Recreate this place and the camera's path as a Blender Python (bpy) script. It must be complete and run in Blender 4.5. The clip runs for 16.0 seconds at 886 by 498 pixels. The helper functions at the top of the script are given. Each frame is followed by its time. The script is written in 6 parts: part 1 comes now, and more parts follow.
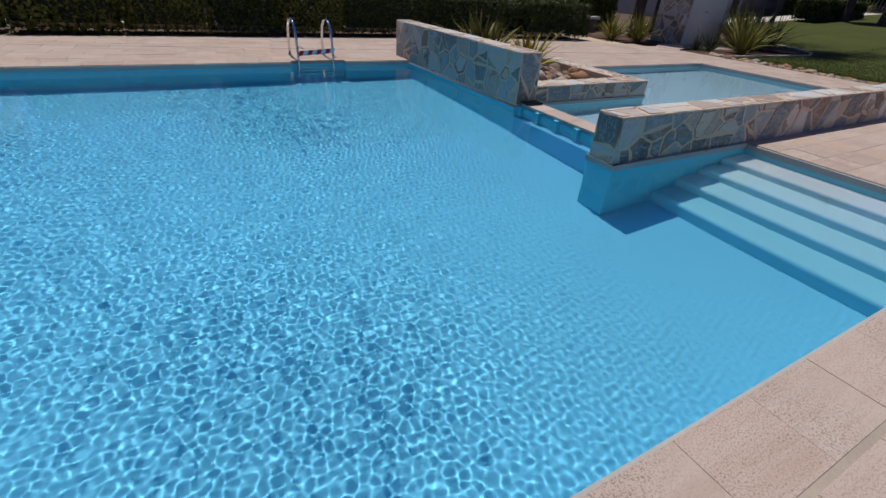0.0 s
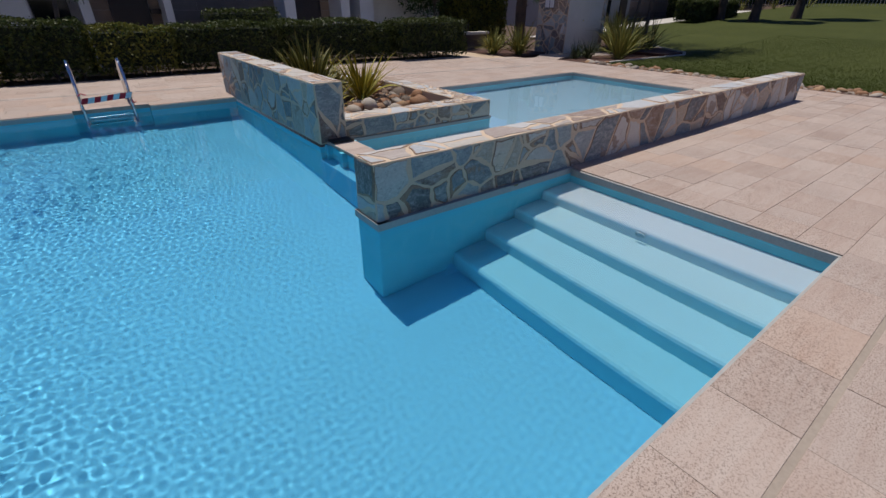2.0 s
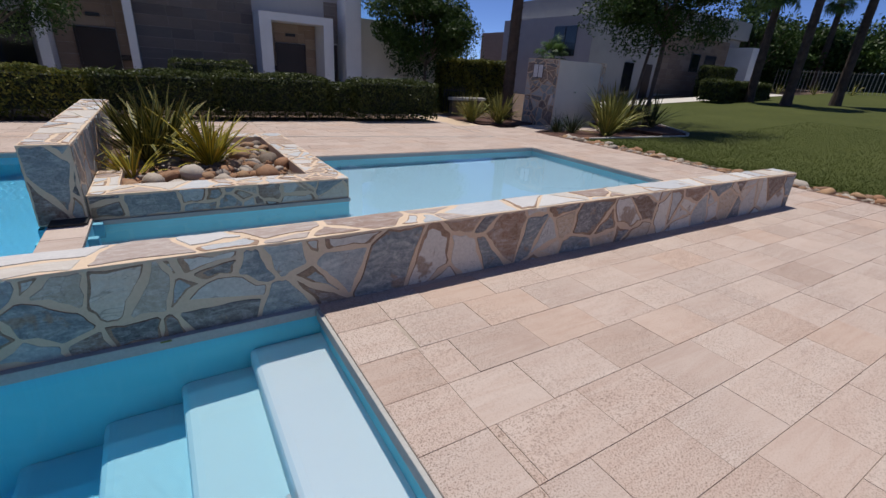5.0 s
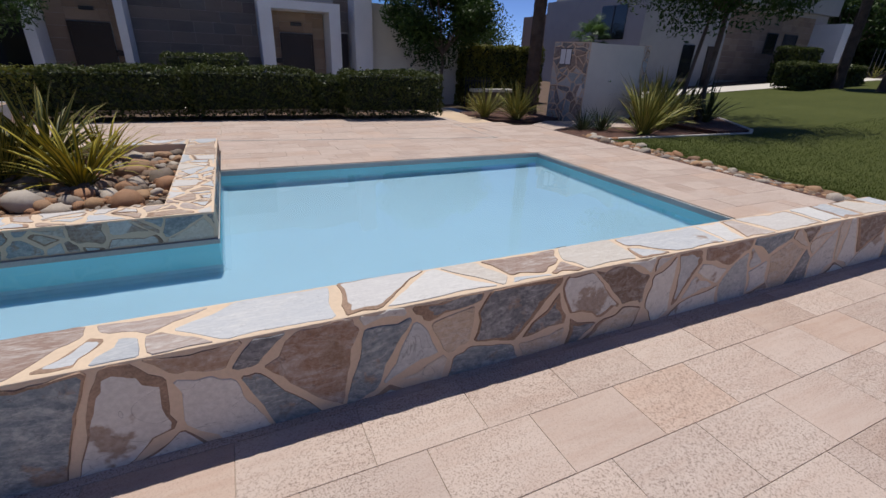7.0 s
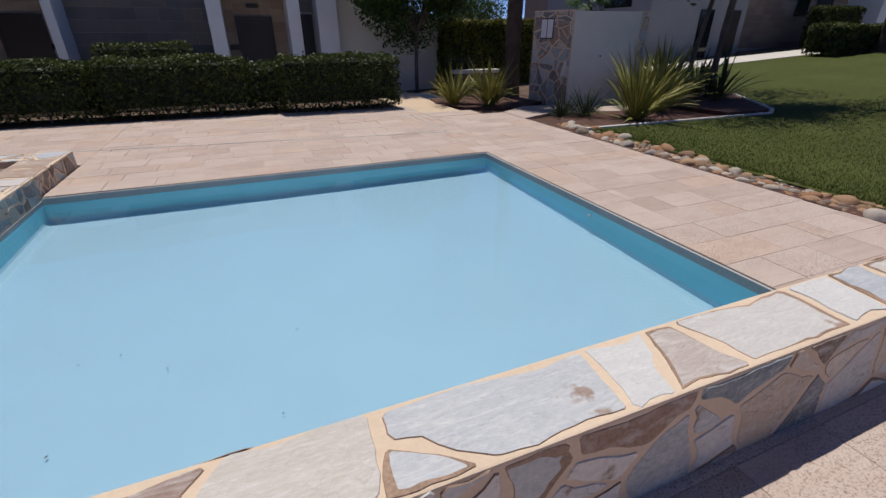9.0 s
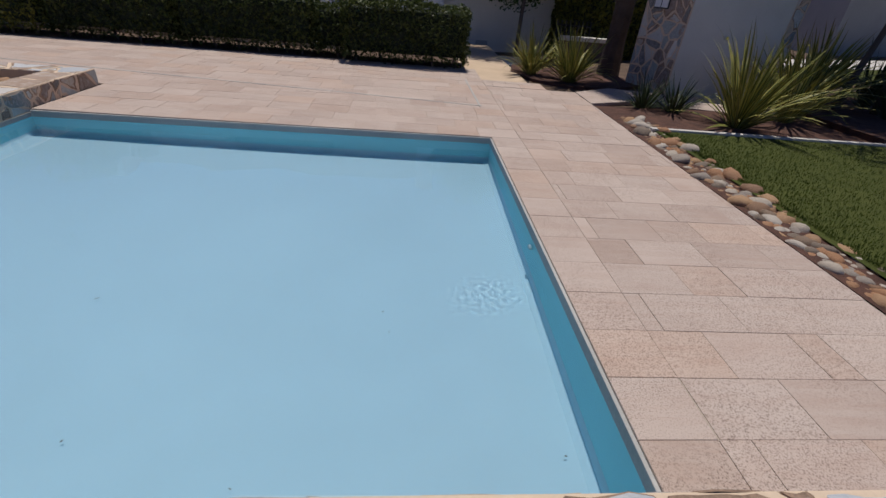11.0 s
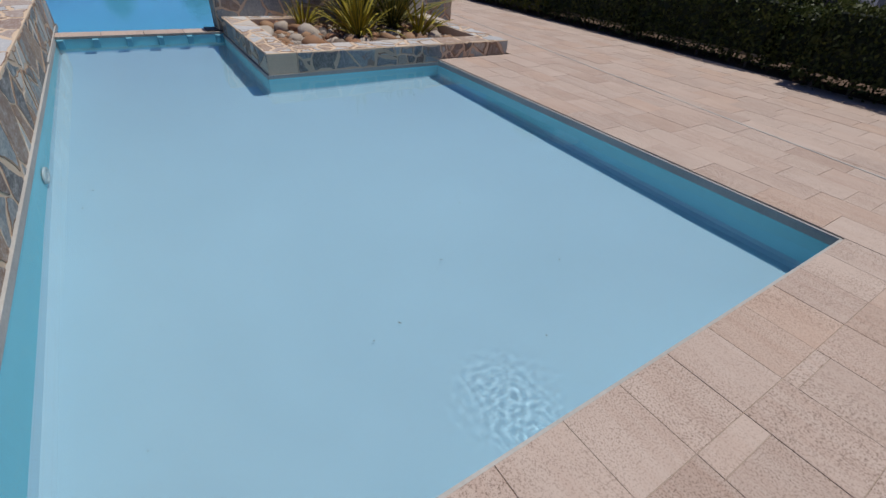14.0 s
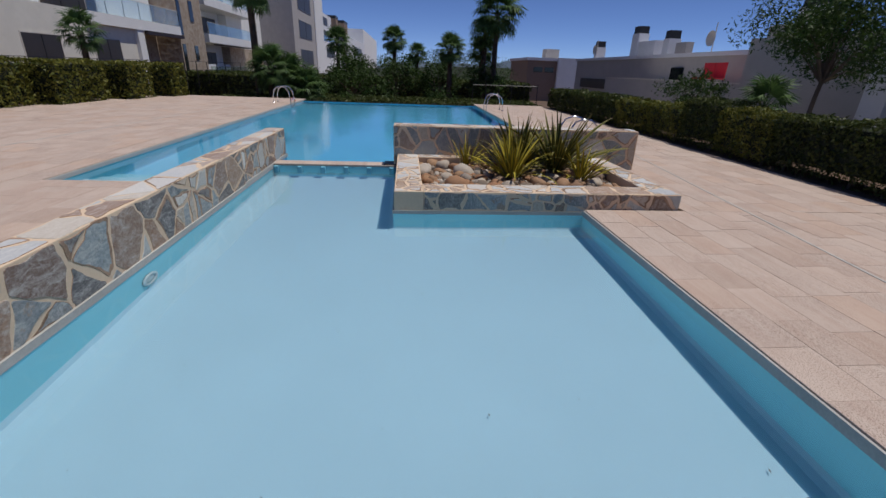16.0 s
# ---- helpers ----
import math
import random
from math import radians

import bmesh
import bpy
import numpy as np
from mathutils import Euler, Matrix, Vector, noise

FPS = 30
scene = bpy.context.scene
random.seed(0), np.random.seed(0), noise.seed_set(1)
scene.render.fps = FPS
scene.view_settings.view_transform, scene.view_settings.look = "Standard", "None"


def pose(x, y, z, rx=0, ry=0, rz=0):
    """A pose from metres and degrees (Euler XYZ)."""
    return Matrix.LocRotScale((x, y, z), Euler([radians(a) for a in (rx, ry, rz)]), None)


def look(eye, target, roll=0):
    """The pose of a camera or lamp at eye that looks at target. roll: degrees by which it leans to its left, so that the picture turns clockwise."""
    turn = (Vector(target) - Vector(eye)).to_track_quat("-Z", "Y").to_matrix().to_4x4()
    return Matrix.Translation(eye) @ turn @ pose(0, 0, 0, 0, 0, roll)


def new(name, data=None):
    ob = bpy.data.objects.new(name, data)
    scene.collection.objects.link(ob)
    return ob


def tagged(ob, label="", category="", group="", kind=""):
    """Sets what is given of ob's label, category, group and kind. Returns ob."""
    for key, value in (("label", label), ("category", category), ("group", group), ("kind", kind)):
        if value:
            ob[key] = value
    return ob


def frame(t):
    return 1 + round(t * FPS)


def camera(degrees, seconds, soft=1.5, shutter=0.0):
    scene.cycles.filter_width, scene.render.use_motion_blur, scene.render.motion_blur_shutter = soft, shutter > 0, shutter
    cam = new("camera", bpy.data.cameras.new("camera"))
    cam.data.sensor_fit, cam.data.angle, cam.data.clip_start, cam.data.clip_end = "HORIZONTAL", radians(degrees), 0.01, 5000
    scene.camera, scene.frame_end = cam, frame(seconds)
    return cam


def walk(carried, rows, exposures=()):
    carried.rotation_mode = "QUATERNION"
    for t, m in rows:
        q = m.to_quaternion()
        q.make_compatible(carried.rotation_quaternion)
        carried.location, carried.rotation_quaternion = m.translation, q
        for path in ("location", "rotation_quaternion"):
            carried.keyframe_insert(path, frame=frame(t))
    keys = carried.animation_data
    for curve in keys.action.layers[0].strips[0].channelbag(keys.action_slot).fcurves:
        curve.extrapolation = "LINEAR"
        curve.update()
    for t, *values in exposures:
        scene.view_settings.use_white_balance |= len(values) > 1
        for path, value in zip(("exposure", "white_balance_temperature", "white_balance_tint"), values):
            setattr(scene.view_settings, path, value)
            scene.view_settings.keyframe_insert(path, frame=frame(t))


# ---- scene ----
cam = camera(90.5, 16.0)
PATH = [
    (0, (-0.428, -0.19, 1.377), (0.449, 1.272, 0.33), 4.3),
    (1.5, (1.016, -0.173, 1.362), (1.974, 1.269, 0.36), -0.2),
    (2, (1.525, -0.128, 1.392), (2.597, 1.252, 0.419), 0.7),
    (2.5, (2.084, -0.127, 1.4), (3.181, 1.262, 0.467), 2.3),
    (3, (2.593, -0.111, 1.419), (3.703, 1.322, 0.575), 1.3),
    (3.5, (3.085, -0.068, 1.406), (4.208, 1.374, 0.593), 2.5),
    (4, (3.565, -0.063, 1.372), (4.665, 1.412, 0.589), 3.4),
    (6.5, (5.853, 0.657, 1.382), (6.678, 2.303, 0.6), 2.5),
    (7, (6.368, 0.945, 1.4), (7.16, 2.597, 0.597), 2.5),
    (7.5, (6.824, 1.225, 1.366), (7.57, 2.897, 0.561), 2.3),
    (8.5, (7.708, 1.657, 1.378), (8.422, 3.327, 0.542), 0.1),
    (11, (9.992, 2.167, 1.448), (10.17, 3.865, 0.406), 5.3),
    (11.5, (10.438, 2.247, 1.394), (10.3, 3.967, 0.384), 7.4),
    (12, (10.82, 2.346, 1.387), (10.408, 4.003, 0.346), 8.3),
    (12.5, (11.133, 2.551, 1.387), (10.415, 4.076, 0.31), 8.9),
    (13, (11.401, 2.784, 1.366), (10.439, 4.147, 0.264), 8.3),
    (13.5, (11.48, 3.081, 1.416), (10.345, 4.267, 0.273), 6.6),
    (14, (11.403, 3.492, 1.388), (10.086, 4.443, 0.221), 4.9),
    (14.5, (11.364, 4.05, 1.367), (9.8, 4.648, 0.273), 5.5),
    (15, (11.258, 4.362, 1.422), (9.574, 4.715, 0.403), 6.0),
    (15.5, (11.094, 4.669, 1.486), (9.336, 4.957, 0.577), 5.2),
    (16, (10.988, 4.846, 1.477), (9.145, 5.018, 0.721), 2.2),
]
walk(cam, [(t, look(eye, target, roll)) for t, eye, target, roll in PATH], exposures=[(0, 0.09), (2.5, 0.14), (3.6, 0.27), (6.4, 0.40), (8.6, 0.36), (10.9, 0.10), (14.0, 0.07), (16.0, 0.07)])
cam.data.clip_end = 5000

# ---- world, sun ----
SUN_EL, SUN_AZ = 72.5, 86.0        # degrees; azimuth counter-clockwise from +x
world = bpy.data.worlds.new("sky")
scene.world = world
world.use_nodes = True
_n, _l = world.node_tree.nodes, world.node_tree.links
_sky = _n.new("ShaderNodeTexSky")
_sky.sky_type, _sky.sun_disc = "NISHITA", False
_sky.sun_elevation, _sky.sun_rotation = radians(SUN_EL), radians(90 - SUN_AZ)
_sky.air_density, _sky.dust_density, _sky.ozone_density, _sky.altitude = 0.6, 0.0, 6.0, 2500
_tint = _n.new("ShaderNodeMix")
_tint.data_type, _tint.blend_type = "RGBA", "MULTIPLY"
_tint.inputs[0].default_value, _tint.inputs[7].default_value = 1.0, (0.64, 0.655, 0.80, 1)
_l.new(_sky.outputs[0], _tint.inputs[6])
_l.new(_tint.outputs[2], _n["Background"].inputs[0])
_n["Background"].inputs[1].default_value = 0.112
sun = new("sun", bpy.data.lights.new("sun", "SUN"))
sun.data.energy, sun.data.angle, sun.data.color = 3.1, radians(0.55), (1.0, 0.955, 0.89)
sun.matrix_world = look((cos_az := math.cos(radians(SUN_AZ)) * math.cos(radians(SUN_EL)) * 50,
                         math.sin(radians(SUN_AZ)) * math.cos(radians(SUN_EL)) * 50,
                         math.sin(radians(SUN_EL)) * 50), (0, 0, 0))
scene.view_settings.exposure = 0.07
R = random.Random(7)


# ---- materials ----
def material(name, rough=0.6, metal=0.0, spec=0.5):
    m = bpy.data.materials.new(name)
    m.use_nodes = True
    b = m.node_tree.nodes["Principled BSDF"]
    b.inputs["Roughness"].default_value = rough
    b.inputs["Metallic"].default_value = metal
    b.inputs["Specular IOR Level"].default_value = spec
    return m


def ramp(m, stops, fac, constant=False):
    r = m.node_tree.nodes.new("ShaderNodeValToRGB")
    r.color_ramp.interpolation = "CONSTANT" if constant else "LINEAR"
    while len(r.color_ramp.elements) < len(stops):
        r.color_ramp.elements.new(0.5)
    for e, (p, c) in zip(r.color_ramp.elements, stops):
        e.position, e.color = p, (*c, 1)
    m.node_tree.links.new(fac, r.inputs[0])
    return r.outputs[0]


def noise_tex(m, scale, detail=4, rough=0.6, stretch=(1, 1, 1), offset=None, coords="Object", distort=0.0):
    nt = m.node_tree
    tc, mp, n = (nt.nodes.new(k) for k in ("ShaderNodeTexCoord", "ShaderNodeMapping", "ShaderNodeTexNoise"))
    nt.links.new(tc.outputs[coords], mp.inputs[0])
    mp.inputs["Scale"].default_value = stretch
    if offset is not None:
        nt.links.new(offset, mp.inputs["Location"])
    nt.links.new(mp.outputs[0], n.inputs["Vector"])
    n.inputs["Scale"].default_value, n.inputs["Detail"].default_value = scale, detail
    n.inputs["Roughness"].default_value, n.inputs["Distortion"].default_value = rough, distort
    return n.outputs["Fac"]


def mix(m, fac, a, b, blend="MIX"):
    nt = m.node_tree
    x = nt.nodes.new("ShaderNodeMix")
    x.data_type, x.blend_type = "RGBA", blend
    for sock, v in ((x.inputs[0], fac), (x.inputs[6], a), (x.inputs[7], b)):
        if hasattr(v, "links"):
            nt.links.new(v, sock)
        elif isinstance(v, (int, float)):
            sock.default_value = v
        else:
            sock.default_value = (*v, 1)
    return x.outputs[2]


def rand_out(m, island=False):
    if island:
        return m.node_tree.nodes.new("ShaderNodeNewGeometry").outputs["Random Per Island"]
    return m.node_tree.nodes.new("ShaderNodeObjectInfo").outputs["Random"]


def scaled(m, value, k):
    x = m.node_tree.nodes.new("ShaderNodeMath")
    x.operation = "MULTIPLY"
    x.inputs[1].default_value = k
    m.node_tree.links.new(value, x.inputs[0])
    return x.outputs[0]


def bump(m, height, strength=0.4, dist=0.01):
    nt = m.node_tree
    b = nt.nodes.new("ShaderNodeBump")
    b.inputs["Strength"].default_value, b.inputs["Distance"].default_value = strength, dist
    nt.links.new(height, b.inputs["Height"])
    nt.links.new(b.outputs[0], nt.nodes["Principled BSDF"].inputs["Normal"])


def base(m, colour):
    s = m.node_tree.nodes["Principled BSDF"].inputs["Base Color"]
    if hasattr(colour, "links"):
        m.node_tree.links.new(colour, s)
    else:
        s.default_value = (*colour, 1)
    return m


def plain(name, colour, rough=0.6, metal=0.0, grain=0.12, scale=9, bumps=0.15):
    """One colour with soft stains, grain and fine relief."""
    m = material(name, rough, metal)
    n1, n2 = noise_tex(m, scale * 0.17, 5), noise_tex(m, scale * 6, 3)
    dark = tuple(c * (1 - 1.6 * grain) for c in colour)
    light = tuple(min(1, c * (1 + grain)) for c in colour)
    c = ramp(m, [(0.3, dark), (0.7, light)], n1)
    c = mix(m, 0.35, c, ramp(m, [(0.35, dark), (0.65, light)], n2))
    base(m, c)
    bump(m, n2, bumps, 0.004)
    return m


def paver_mat(island=False):
    m = material("travertine_island" if island else "travertine", 0.82, spec=0.3)
    r = rand_out(m, island)
    off = scaled(m, r, 37.0)
    big = noise_tex(m, 2.2, 5, 0.6, offset=off)
    band = noise_tex(m, 3.0, 4, 0.7, (0.6, 5, 1), offset=off, distort=0.6)
    fine = noise_tex(m, 135, 4, 0.75, offset=off)
    tint = ramp(m, [(0, (0.37, 0.28, 0.235)), (0.22, (0.52, 0.425, 0.365)), (0.42, (0.46, 0.345, 0.285)), (0.6, (0.55, 0.455, 0.39)), (0.76, (0.43, 0.345, 0.30)), (0.88, (0.51, 0.355, 0.265)), (1, (0.37, 0.27, 0.22))], r)
    c = mix(m, 0.36, tint, ramp(m, [(0.3, (0.34, 0.26, 0.215)), (0.55, (0.47, 0.385, 0.325)), (0.75, (0.55, 0.475, 0.41))], big))
    c = mix(m, 0.28, c, ramp(m, [(0.35, (0.50, 0.39, 0.31)), (0.6, (0.62, 0.55, 0.47))], band))
    pits = ramp(m, [(0.36, (0.36, 0.32, 0.30)), (0.50, (1, 1, 1))], fine)
    rough_part = ramp(m, [(0.38, (0.25, 0.25, 0.25)), (0.54, (1, 1, 1))], noise_tex(m, 1.1, 2, 0.5, offset=off))
    c = mix(m, rough_part, c, mix(m, 1.0, c, pits, "MULTIPLY"))
    base(m, mix(m, 1.0, c, (1.02, 0.99, 1.0), "MULTIPLY"))
    bump(m, fine, 0.45, 0.003)
    return m


def crazy_mat(pale=False, slate=False):
    """Split quartzite: blue-grey, white, tan, rust and brown slabs, each with veins."""
    m = material("quartzite_lit_top" if pale else "quartzite_slate" if slate else "quartzite", 0.7, spec=0.35)
    r = rand_out(m)
    off = scaled(m, r, 53.0)
    cols = [(0.34, 0.37, 0.38), (0.70, 0.66, 0.60), (0.15, 0.19, 0.22), (0.74, 0.69, 0.61), (0.38, 0.23, 0.14), (0.42, 0.46, 0.48),
            (0.17, 0.09, 0.05), (0.64, 0.61, 0.57), (0.55, 0.41, 0.28), (0.22, 0.27, 0.30), (0.66, 0.55, 0.43), (0.11, 0.115, 0.13),
            (0.60, 0.56, 0.51), (0.38, 0.40, 0.40), (0.76, 0.73, 0.68), (0.30, 0.16, 0.09), (0.50, 0.51, 0.50), (0.58, 0.45, 0.32)]
    # tops: same stones, with the sun's brightening put into a paler palette
    if pale:
        cols = [(0.47, 0.48, 0.50), (0.56, 0.54, 0.53), (0.40, 0.42, 0.45), (0.55, 0.51, 0.48), (0.34, 0.22, 0.15), (0.50, 0.51, 0.53),
                (0.44, 0.36, 0.32), (0.60, 0.58, 0.56), (0.27, 0.17, 0.13), (0.45, 0.47, 0.50), (0.54, 0.48, 0.42), (0.38, 0.29, 0.25)]
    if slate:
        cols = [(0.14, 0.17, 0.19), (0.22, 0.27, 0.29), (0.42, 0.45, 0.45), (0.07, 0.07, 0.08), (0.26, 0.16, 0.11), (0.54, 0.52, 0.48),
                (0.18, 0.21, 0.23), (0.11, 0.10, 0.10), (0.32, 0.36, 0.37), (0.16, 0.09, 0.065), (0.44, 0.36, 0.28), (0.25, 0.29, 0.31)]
    tint = ramp(m, [(i / len(cols), c) for i, c in enumerate(cols)], r, True)
    vein = noise_tex(m, 4.5, 7, 0.72, (1, 3.6, 2.2), offset=off, distort=1.8)
    c = mix(m, ramp(m, [(0.47, (0, 0, 0)), (0.66, (1, 1, 1))], vein), tint, mix(m, 0.42, tint, (0.68, 0.66, 0.62)))
    streak = noise_tex(m, 9, 5, 0.8, (1, 7, 2.5), offset=off, distort=0.8)
    c = mix(m, ramp(m, [(0.52, (0, 0, 0)), (0.62, (0.55, 0.55, 0.55))], streak), c, mix(m, 0.5, c, (0.80, 0.78, 0.74)))
    rust = noise_tex(m, 2.4, 5, 0.65, offset=off)
    lo_ = 0.64 if pale else 0.605
    c = mix(m, ramp(m, [(lo_, (0, 0, 0)), (lo_ + 0.035, (0.8, 0.8, 0.8))], rust), c, mix(m, noise_tex(m, 14, 4, 0.7, offset=off), (0.18, 0.095, 0.055), (0.40, 0.25, 0.15)))
    crack = noise_tex(m, 3.2, 3, 0.6, (1, 2.2, 1.6), offset=off, distort=1.2)
    k_ = 0.18 if pale else 0.6
    c = mix(m, ramp(m, [(0.494, (0, 0, 0)), (0.5, (k_, k_, k_)), (0.506, (0, 0, 0))], crack), c, (0.13, 0.11, 0.10))
    fine = noise_tex(m, 45, 5, 0.7, (1, 2.5, 1), offset=off)
    c = mix(m, 0.12 if pale else 0.20, c, ramp(m, [(0.35, (0.09, 0.085, 0.08)), (0.65, (0.68, 0.66, 0.62))], fine))
    base(m, c)
    bump(m, fine, 0.5, 0.006)
    return m


def tile_mat(name, colour, scale=0.025, grout=0.85, rough=0.8):
    """Glass mosaic of small squares, soft enough to read as one colour from afar."""
    m = material(name, rough, spec=0.15)
    nt = m.node_tree
    tc, br = nt.nodes.new("ShaderNodeTexCoord"), nt.nodes.new("ShaderNodeTexBrick")
    nt.links.new(tc.outputs["Object"], br.inputs["Vector"])
    br.offset = 0.0
    br.inputs["Scale"].default_value = 1.0
    br.inputs["Brick Width"].default_value = br.inputs["Row Height"].default_value = scale
    br.inputs["Mortar Size"].default_value = 0.0012
    br.inputs["Color1"].default_value = (*[c * 0.985 for c in colour], 1)
    br.inputs["Color2"].default_value = (*[min(1, c * 1.015) for c in colour], 1)
    br.inputs["Mortar"].default_value = (*[c * grout + 0.03 for c in colour], 1)
    blot = noise_tex(m, 0.9, 4)
    c = mix(m, 0.5, br.outputs["Color"], ramp(m, [(0.3, tuple(x * 0.93 for x in colour)), (0.7, tuple(min(1, x * 1.05) for x in colour))], blot))
    return base(m, c)


def leaf_mat(name, dark, light, rough=0.45, trans=0.25, stripe=None):
    m = material(name, rough + 0.15, spec=0.22)
    r = rand_out(m, True)
    c = ramp(m, [(0, dark), (0.6, tuple((a + b) / 2 for a, b in zip(dark, light))), (1, light)], r)
    c = mix(m, 0.4, c, ramp(m, [(0.3, dark), (0.7, light)], noise_tex(m, 1.6, 3)))
    base(m, c)
    nt = m.node_tree
    b, out = nt.nodes["Principled BSDF"], nt.nodes["Material Output"]
    tr, mx = nt.nodes.new("ShaderNodeBsdfTranslucent"), nt.nodes.new("ShaderNodeMixShader")
    nt.links.new(c, tr.inputs[0])
    mx.inputs[0].default_value = trans
    nt.links.new(b.outputs[0], mx.inputs[1])
    nt.links.new(tr.outputs[0], mx.inputs[2])
    nt.links.new(mx.outputs[0], out.inputs[0])
    return m


def cladding_mat(name, cols):
    """Stone facing in courses, each panel its own tone."""
    m = material(name, 0.8, spec=0.25)
    r = rand_out(m)
    off = scaled(m, r, 29.0)
    tint = ramp(m, [(i / len(cols), c) for i, c in enumerate(cols)], r, True)
    n = noise_tex(m, 2.5, 6, 0.7, (1, 1, 3), offset=off)
    c = mix(m, 0.45, tint, mix(m, n, tuple(x * 0.6 for x in cols[0]), tuple(min(1, x * 1.35) for x in cols[1])))
    base(m, c)
    bump(m, noise_tex(m, 30, 4), 0.4, 0.004)
    return m


def water_mat(name, scale, strength, dist, rough=0.0, tint=(1, 1, 1), calm=None):
    m = bpy.data.materials.new(name)
    m.use_nodes = True
    nt = m.node_tree
    nt.nodes.remove(nt.nodes["Principled BSDF"])
    g, b = nt.nodes.new("ShaderNodeBsdfGlass"), nt.nodes.new("ShaderNodeBump")
    g.inputs["IOR"].default_value, g.inputs["Roughness"].default_value, g.inputs["Color"].default_value = 1.333, rough, (*tint, 1)
    n = noise_tex(m, scale, 3, 0.55, distort=0.4)
    n2 = noise_tex(m, scale * 0.23, 2, 0.5)
    h = mix(m, 0.55, n, n2)
    if calm:
        h = mix(m, calm(m), (0.5, 0.5, 0.5), h)
    b.inputs["Strength"].default_value, b.inputs["Distance"].default_value = strength, dist
    nt.links.new(h, b.inputs["Height"])
    nt.links.new(b.outputs[0], g.inputs["Normal"])
    nt.links.new(g.outputs[0], nt.nodes["Material Output"].inputs[0])
    return m


M_PAVER, M_PAVER_JOINED, M_STONE, M_STONE_TOP, M_STONE_SLATE = paver_mat(), paver_mat(True), crazy_mat(), crazy_mat(True), crazy_mat(slate=True)
M_STONE_RIM = plain("rusty_stone_edge", (0.34, 0.225, 0.155), 0.85, grain=0.4, scale=18)
M_GROUT = plain("paving_bed", (0.40, 0.33, 0.27), 0.95)
M_MORTAR = plain("sand_mortar", (0.66, 0.51, 0.37), 0.9, grain=0.08, bumps=0.5)
M_LEDGE = plain("grey_render", (0.43, 0.42, 0.40), 0.85)
# the blue that deep water gives the light is put into the tile colours
M_TILE = tile_mat("pool_mosaic_depth_blue", (0.15, 0.575, 0.81))
M_TILE_WALL = tile_mat("pool_mosaic_wall", (0.15, 0.58, 0.72))
M_TILE_BLOCK = tile_mat("pool_mosaic_sky", (0.16, 0.42, 0.55))
M_TILE_KID = tile_mat("pool_mosaic_pale", (0.435, 0.65, 0.765))
M_TILE_KIDWALL = tile_mat("pool_mosaic_teal", (0.30, 0.70, 0.80))
# whitish tile; light the water takes away with depth is put into each tread
M_STEP = [tile_mat("step_depth_tint_" + s, c) for s, c in zip("abcd", [(0.68, 0.77, 0.82), (0.50, 0.76, 0.83), (0.36, 0.71, 0.82), (0.25, 0.66, 0.80)])]
M_CHROME = material("polished_steel", 0.12, 1.0)
base(M_CHROME, (0.72, 0.73, 0.75))
M_WHITE = plain("white_render", (0.74, 0.74, 0.76), 0.9, grain=0.05, bumps=0.3)
M_CREAM = plain("cream_render", (0.70, 0.665, 0.59), 0.9, grain=0.06, bumps=0.3)
# serves grey parts, and white villa walls with their shade in the colour
M_GREYW = plain("grey_and_shaded_render", (0.44, 0.41, 0.39), 0.9, grain=0.07)
M_DARK = plain("dark_brown_door", (0.030, 0.016, 0.012), 0.5, grain=0.2)
M_BLACK = plain("black_metal", (0.02, 0.02, 0.022), 0.5)
M_GLASS = material("window_dark", 0.06)
base(M_GLASS, (0.012, 0.014, 0.018))
M_MULCH = plain("bark_mulch", (0.10, 0.045, 0.030), 0.95, grain=0.45, scale=40, bumps=1.0)
M_SOIL = plain("bed_soil", (0.12, 0.075, 0.05), 0.95, grain=0.35, scale=20, bumps=0.8)
M_SAND = plain("sandy_path", (0.58, 0.44, 0.31), 0.95, grain=0.1, scale=12)
M_CONC = plain("pale_concrete", (0.58, 0.54, 0.49), 0.9, grain=0.08)
M_HEDGE = leaf_mat("hedge_leaf", (0.02, 0.038, 0.010), (0.10, 0.115, 0.028), 0.35)
M_HEDGE_Y = leaf_mat("hedge_leaf_gold", (0.03, 0.055, 0.01), (0.24, 0.22, 0.04), 0.4)
# near-black green: shade among leaves put into colour, also for far backdrops
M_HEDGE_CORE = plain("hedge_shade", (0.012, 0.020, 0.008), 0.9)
M_TREE = leaf_mat("tree_leaf", (0.012, 0.030, 0.007), (0.07, 0.125, 0.025), 0.4, 0.18)
M_PALM = leaf_mat("palm_leaf", (0.03, 0.065, 0.02), (0.10, 0.17, 0.05), 0.4)
M_GRASS = leaf_mat("grass_blade", (0.03, 0.05, 0.008), (0.14, 0.18, 0.035), 0.6, 0.3)
M_BARK = plain("bark", (0.13, 0.10, 0.08), 0.95, grain=0.35, scale=14, bumps=1.0)
M_PALMBARK = plain("palm_bark", (0.085, 0.06, 0.045), 0.95, grain=0.4, scale=20, bumps=1.0)
M_RED = plain("red_canvas", (0.62, 0.03, 0.05), 0.8)
M_CLAD = cladding_mat("slate_cladding", [(0.15, 0.125, 0.11), (0.23, 0.19, 0.165), (0.12, 0.10, 0.09), (0.26, 0.205, 0.165), (0.17, 0.15, 0.14), (0.21, 0.16, 0.13)])
M_CLAD_T = cladding_mat("tan_cladding", [(0.27, 0.19, 0.14), (0.33, 0.24, 0.175), (0.24, 0.17, 0.13), (0.37, 0.28, 0.21)])


